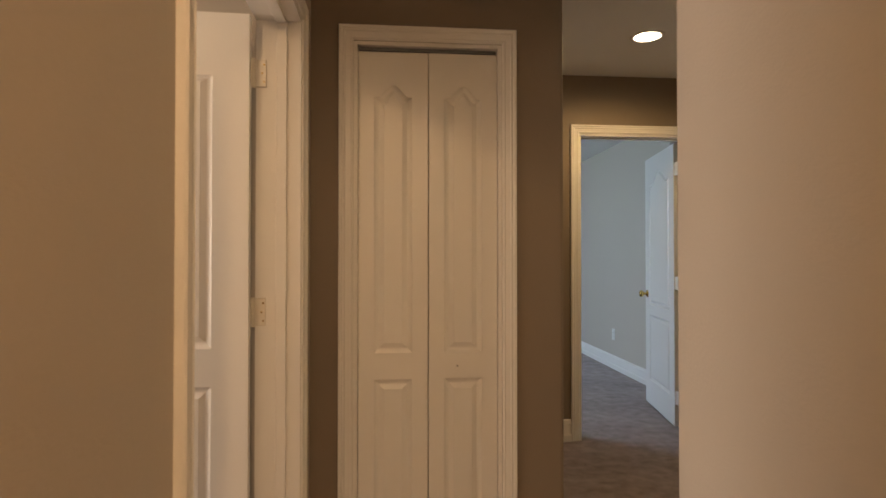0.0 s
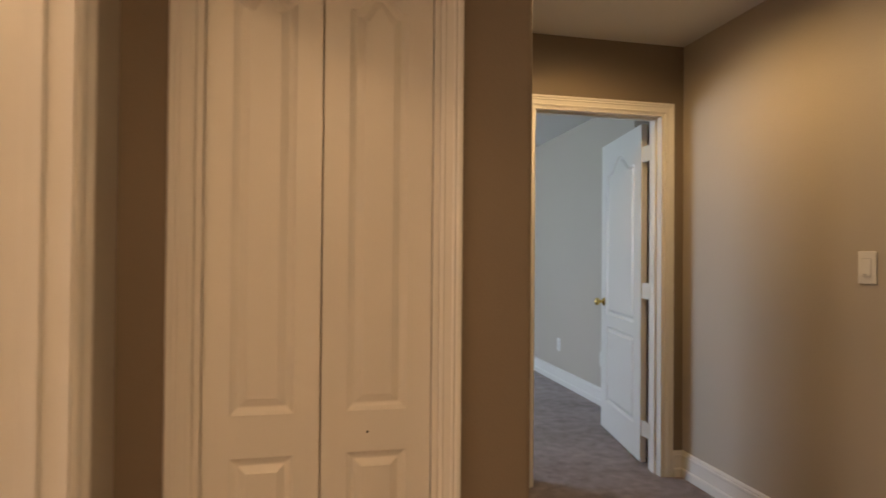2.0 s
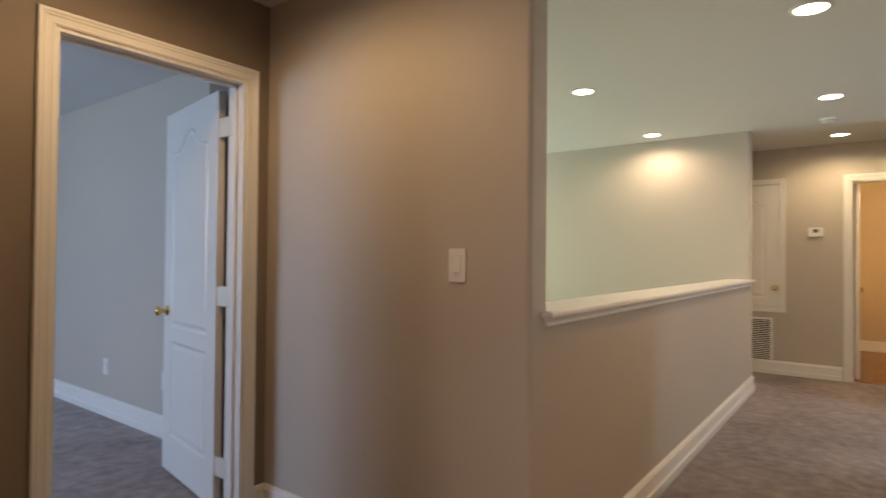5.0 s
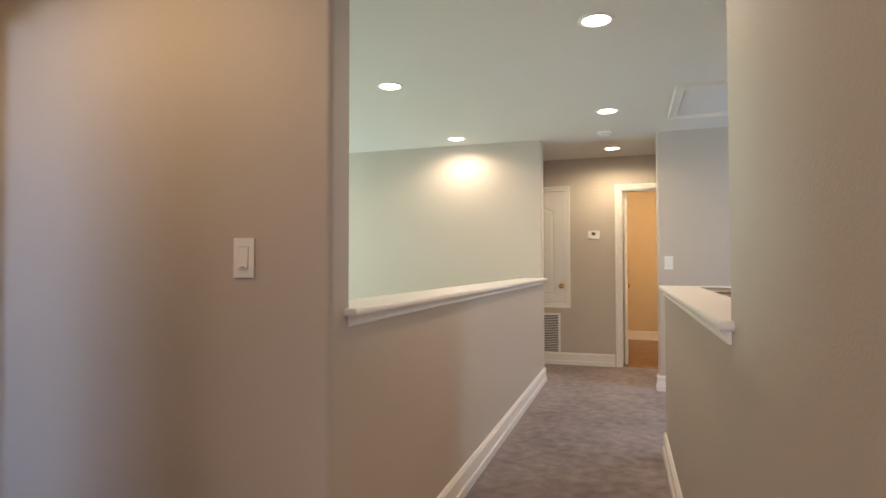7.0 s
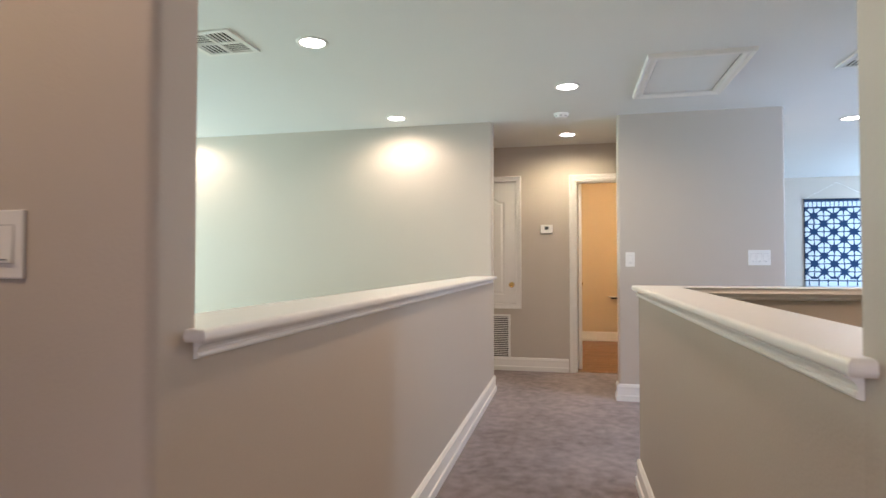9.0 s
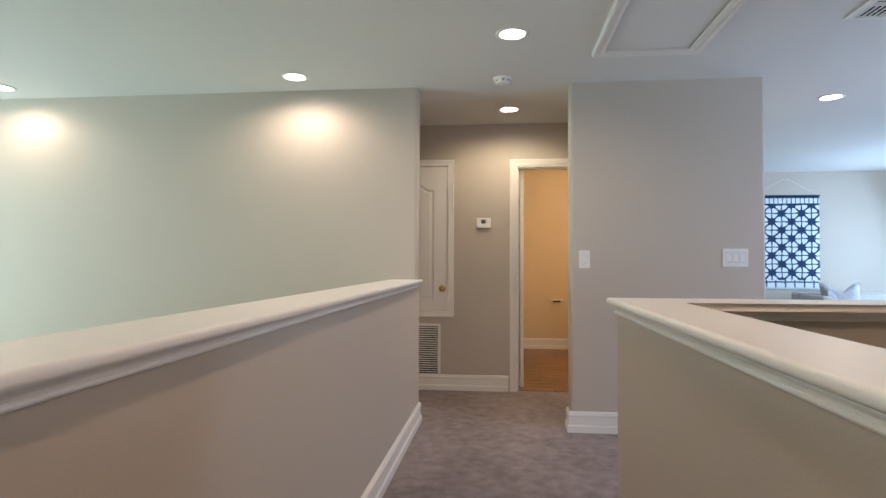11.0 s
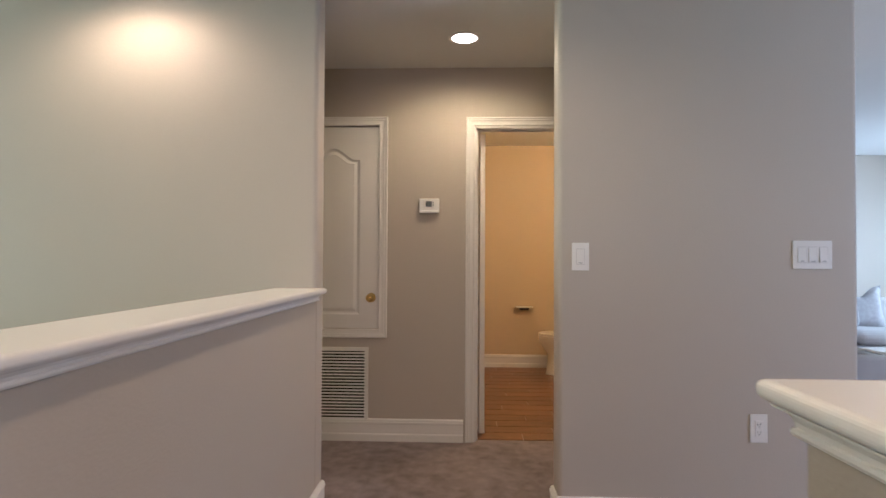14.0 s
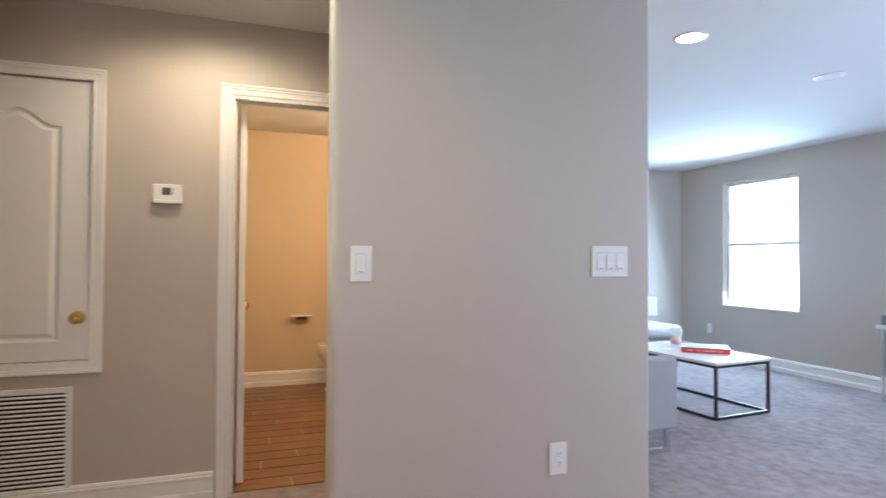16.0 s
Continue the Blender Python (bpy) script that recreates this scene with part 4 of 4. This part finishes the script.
for y in (0.30, 0.85):
    part("back_post", boxed(0.68, y, 0.0, 0.72, y + 0.04, 0.53, bevel=0.003, segs=1), CHROME, so)
for x in (0.06, 0.52):
    for y in (0.16, 1.12):
        part("leg", boxed(x - 0.02, y - 0.02, 0, x + 0.02, y + 0.02, 0.13, bevel=0.003, segs=1), CHROME, so)


def cushion(m, size, label):
    bm = bmesh.new()
    n = 14
    grid = {}
    for s in (1, -1):
        for i in range(n + 1):
            for j in range(n + 1):
                u, v = 2 * i / n - 1, 2 * j / n - 1
                e = (1 - u ** 4) * (1 - v ** 4)
                pinch = 1 - 0.10 * (1 - abs(u * v)) * max(u * u, v * v)
                grid[s, i, j] = bm.verts.new((u * size / 2 * pinch, s * 0.075 * e ** 0.6 + 0.006 * noise.noise((u * 3, v * 3, s)), v * size / 2 * pinch - (0.26 * size * math.exp(-(u / 0.5) ** 2) * max(0.0, v) ** 1.5)))
        for i in range(n):
            for j in range(n):
                bm.faces.new((grid[s, i, j], grid[s, i + 1, j], grid[s, i + 1, j + 1], grid[s, i, j + 1]))
    bmesh.ops.remove_doubles(bm, verts=bm.verts[:], dist=1e-4)
    ob = link_mesh("cushion", bm, PILLOW, True)
    ob.matrix_world = m
    return tagged(ob, label, "cushion", "sofa cushions")


cushion(pose(10.17, -2.36, 0.695, 14, 0, 84), 0.48, "silver grey cushion with a chopped top edge on the loveseat")
cushion(pose(9.98, -2.13, 0.66, 8, 0, 150), 0.36, "small patterned grey cushion leaning on the loveseat arm")

# console at the south wall
cs = empty("console_table", pose(6.84, -3.82, 0), "slim white console table on a chrome frame", "console table")
part("tabletop", boxed(0, 0, 0.635, 1.10, 0.36, 0.67, bevel=0.003), TABLETOP, cs)
for x in (0.02, 1.05):
    for y in (0.02, 0.31):
        part("leg", boxed(x, y, 0, x + 0.025, y + 0.025, 0.635), CHROME, cs)
part("foot_rail", boxed(1.05, 0.045, 0.0, 1.075, 0.31, 0.025), CHROME, cs)
sb = boxed(7.66, -3.68, 0.67, 7.925, -3.50, 0.755, bevel=0.006)
tagged(link_mesh("media_box", sb, GREYBOX), "small dark grey box on the console table", "box")

# wall hanging on a rod with a cord
wh = empty("wall_hanging", pose(10.735, -1.51, 0.80, 0, 0, -90), "indigo and white resist-dyed cloth hanging on a cord", "wall hanging")
bm = bmesh.new()
nx, nz, HW, HH = 24, 30, 0.89, 1.31
vv = [[bm.verts.new((HW * i / nx, 0.004 * math.sin(i * 0.9) * (1 - j / nz) + 0.002 * math.sin(j * 0.8), HH * j / nz)) for j in range(nz + 1)] for i in range(nx + 1)]
for i in range(nx):
    for j in range(nz):
        bm.faces.new((vv[i][j], vv[i + 1][j], vv[i + 1][j + 1], vv[i][j + 1]))
cloth = part("cloth", bm, SHIBORI, wh, "navy star lattice on pale cloth", smooth=True)
md = cloth.modifiers.new("thick", 'SOLIDIFY')
md.thickness = 0.003
part("rod", bm_of(lathe, [(0, -0.012), (0.006, -0.012), (0.006, HW + 0.012), (0, HW + 0.012)], pose(0, 0.001, HH, 0, 90), 10), BLACK, wh)
for a, c in (((0.0, HH), (HW / 2, HH + 0.245)), ((HW / 2, HH + 0.245), (HW, HH))):
    bm = bmesh.new()
    sweep(bm, [(a[0], 0, a[1]), (c[0], 0, c[1])], (0, 1, 0), [(-0.0015, -0.0015), (-0.0015, 0.0015), (0.0015, 0.0015), (0.0015, -0.0015)])
    part("cord", bm, INK, wh)
part("nail", bm_of(lathe, [(0, 0), (0.006, 0), (0.006, 0.02), (0, 0.02)], pose(HW / 2, 0.012, HH + 0.245, 90), 8), CHROME, wh)

# ---------------------------------------------------------------- bathroom
tl = empty("toilet", pose(9.80, 0.86, 0), "cream porcelain toilet with its seat lid closed", "toilet")


def oval(bm, rows, n=28):
    """Rings (z, half width, front, back) closed into a bowl; y points to the front."""
    rings = []
    for z, w, f, bk in rows:
        ring = []
        for i in range(n):
            a = 2 * math.pi * i / n
            s = math.sin(a)
            ring.append(bm.verts.new((w * math.cos(a), (f if s > 0 else bk) * s, z)))
        rings.append(ring)
    for a, c in zip(rings, rings[1:]):
        for i in range(n):
            bm.faces.new((a[i], a[(i + 1) % n], c[(i + 1) % n], c[i]))
    bm.faces.new(rings[0][::-1]), bm.faces.new(rings[-1])


part("bowl", bm_of(oval, [(0, 0.11, 0.20, 0.2), (0.03, 0.105, 0.19, 0.2), (0.14, 0.095, 0.175, 0.2), (0.22, 0.105, 0.18, 0.21), (0.28, 0.15, 0.225, 0.22), (0.33, 0.175, 0.255, 0.22), (0.375, 0.18, 0.265, 0.22), (0.385, 0.178, 0.262, 0.22)]), PORCELAIN, tl, smooth=True)
part("seat", bm_of(oval, [(0.387, 0.178, 0.265, 0.21), (0.392, 0.185, 0.272, 0.21), (0.402, 0.185, 0.272, 0.21), (0.407, 0.180, 0.267, 0.21)]), PORCELAIN, tl)
part("lid", bm_of(oval, [(0.410, 0.178, 0.265, 0.21), (0.415, 0.184, 0.270, 0.21), (0.425, 0.182, 0.268, 0.21), (0.432, 0.165, 0.25, 0.20)]), PORCELAIN, tl)
bm = bmesh.new()
soft_box(bm, -0.21, -0.42, 0.37, 0.21, -0.215, 0.74, r=0.025)
part("tank", bm, PORCELAIN, tl)
bm = bmesh.new()
soft_box(bm, -0.22, -0.43, 0.742, 0.22, -0.205, 0.775, r=0.01)
part("tank_lid", bm, PORCELAIN, tl)

ph = empty("paper_holder", pose(10.1495, 1.245, 0.655, 0, 0, -90), "small cream ceramic ledge holder on the bathroom wall", "paper holder")
part("ledge", boxed(-0.092, -0.085, 0.004, 0.092, 0.0, 0.022, bevel=0.005), PORCELAIN, ph)
part("bracket", boxed(-0.05, -0.060, -0.022, 0.05, 0.0, 0.003, bevel=0.006), BLACK, ph, "dark recessed bracket")

# bathroom planks: wood-look tiles in a running bond
bf = structure("bathroom_floor", boxed(7.61, 0.31, -0.0035, 10.14, 2.19, -0.001), STONE, "brown wood-look plank tile floor with pale joints", "floor")
PW, PL, JOINT = 0.15, 0.60, 0.006
full = None
r = 0
y = None
x = 7.61
while x < 10.13:
    w = min(PW, 10.14 - x)
    y = 0.31 - PL * ((r * 0.37) % 1.0)
    while y < 2.19:
        a, c = max(y, 0.31), min(y + PL, 2.19)
        if c - a > 0.02:
            whole = abs(c - a - PL) < 1e-6 and abs(w - PW) < 1e-6
            if whole and full is not None:
                o = new("plank", full)
                o.parent = bf
            else:
                o = part("plank", boxed(0, 0, 0, w - JOINT, c - a - JOINT, 0.005), PLANK, bf)
                if whole:
                    full = o.data
            o.location = (x, a, -0.001)
        y += PL
    x += PW
    r += 1
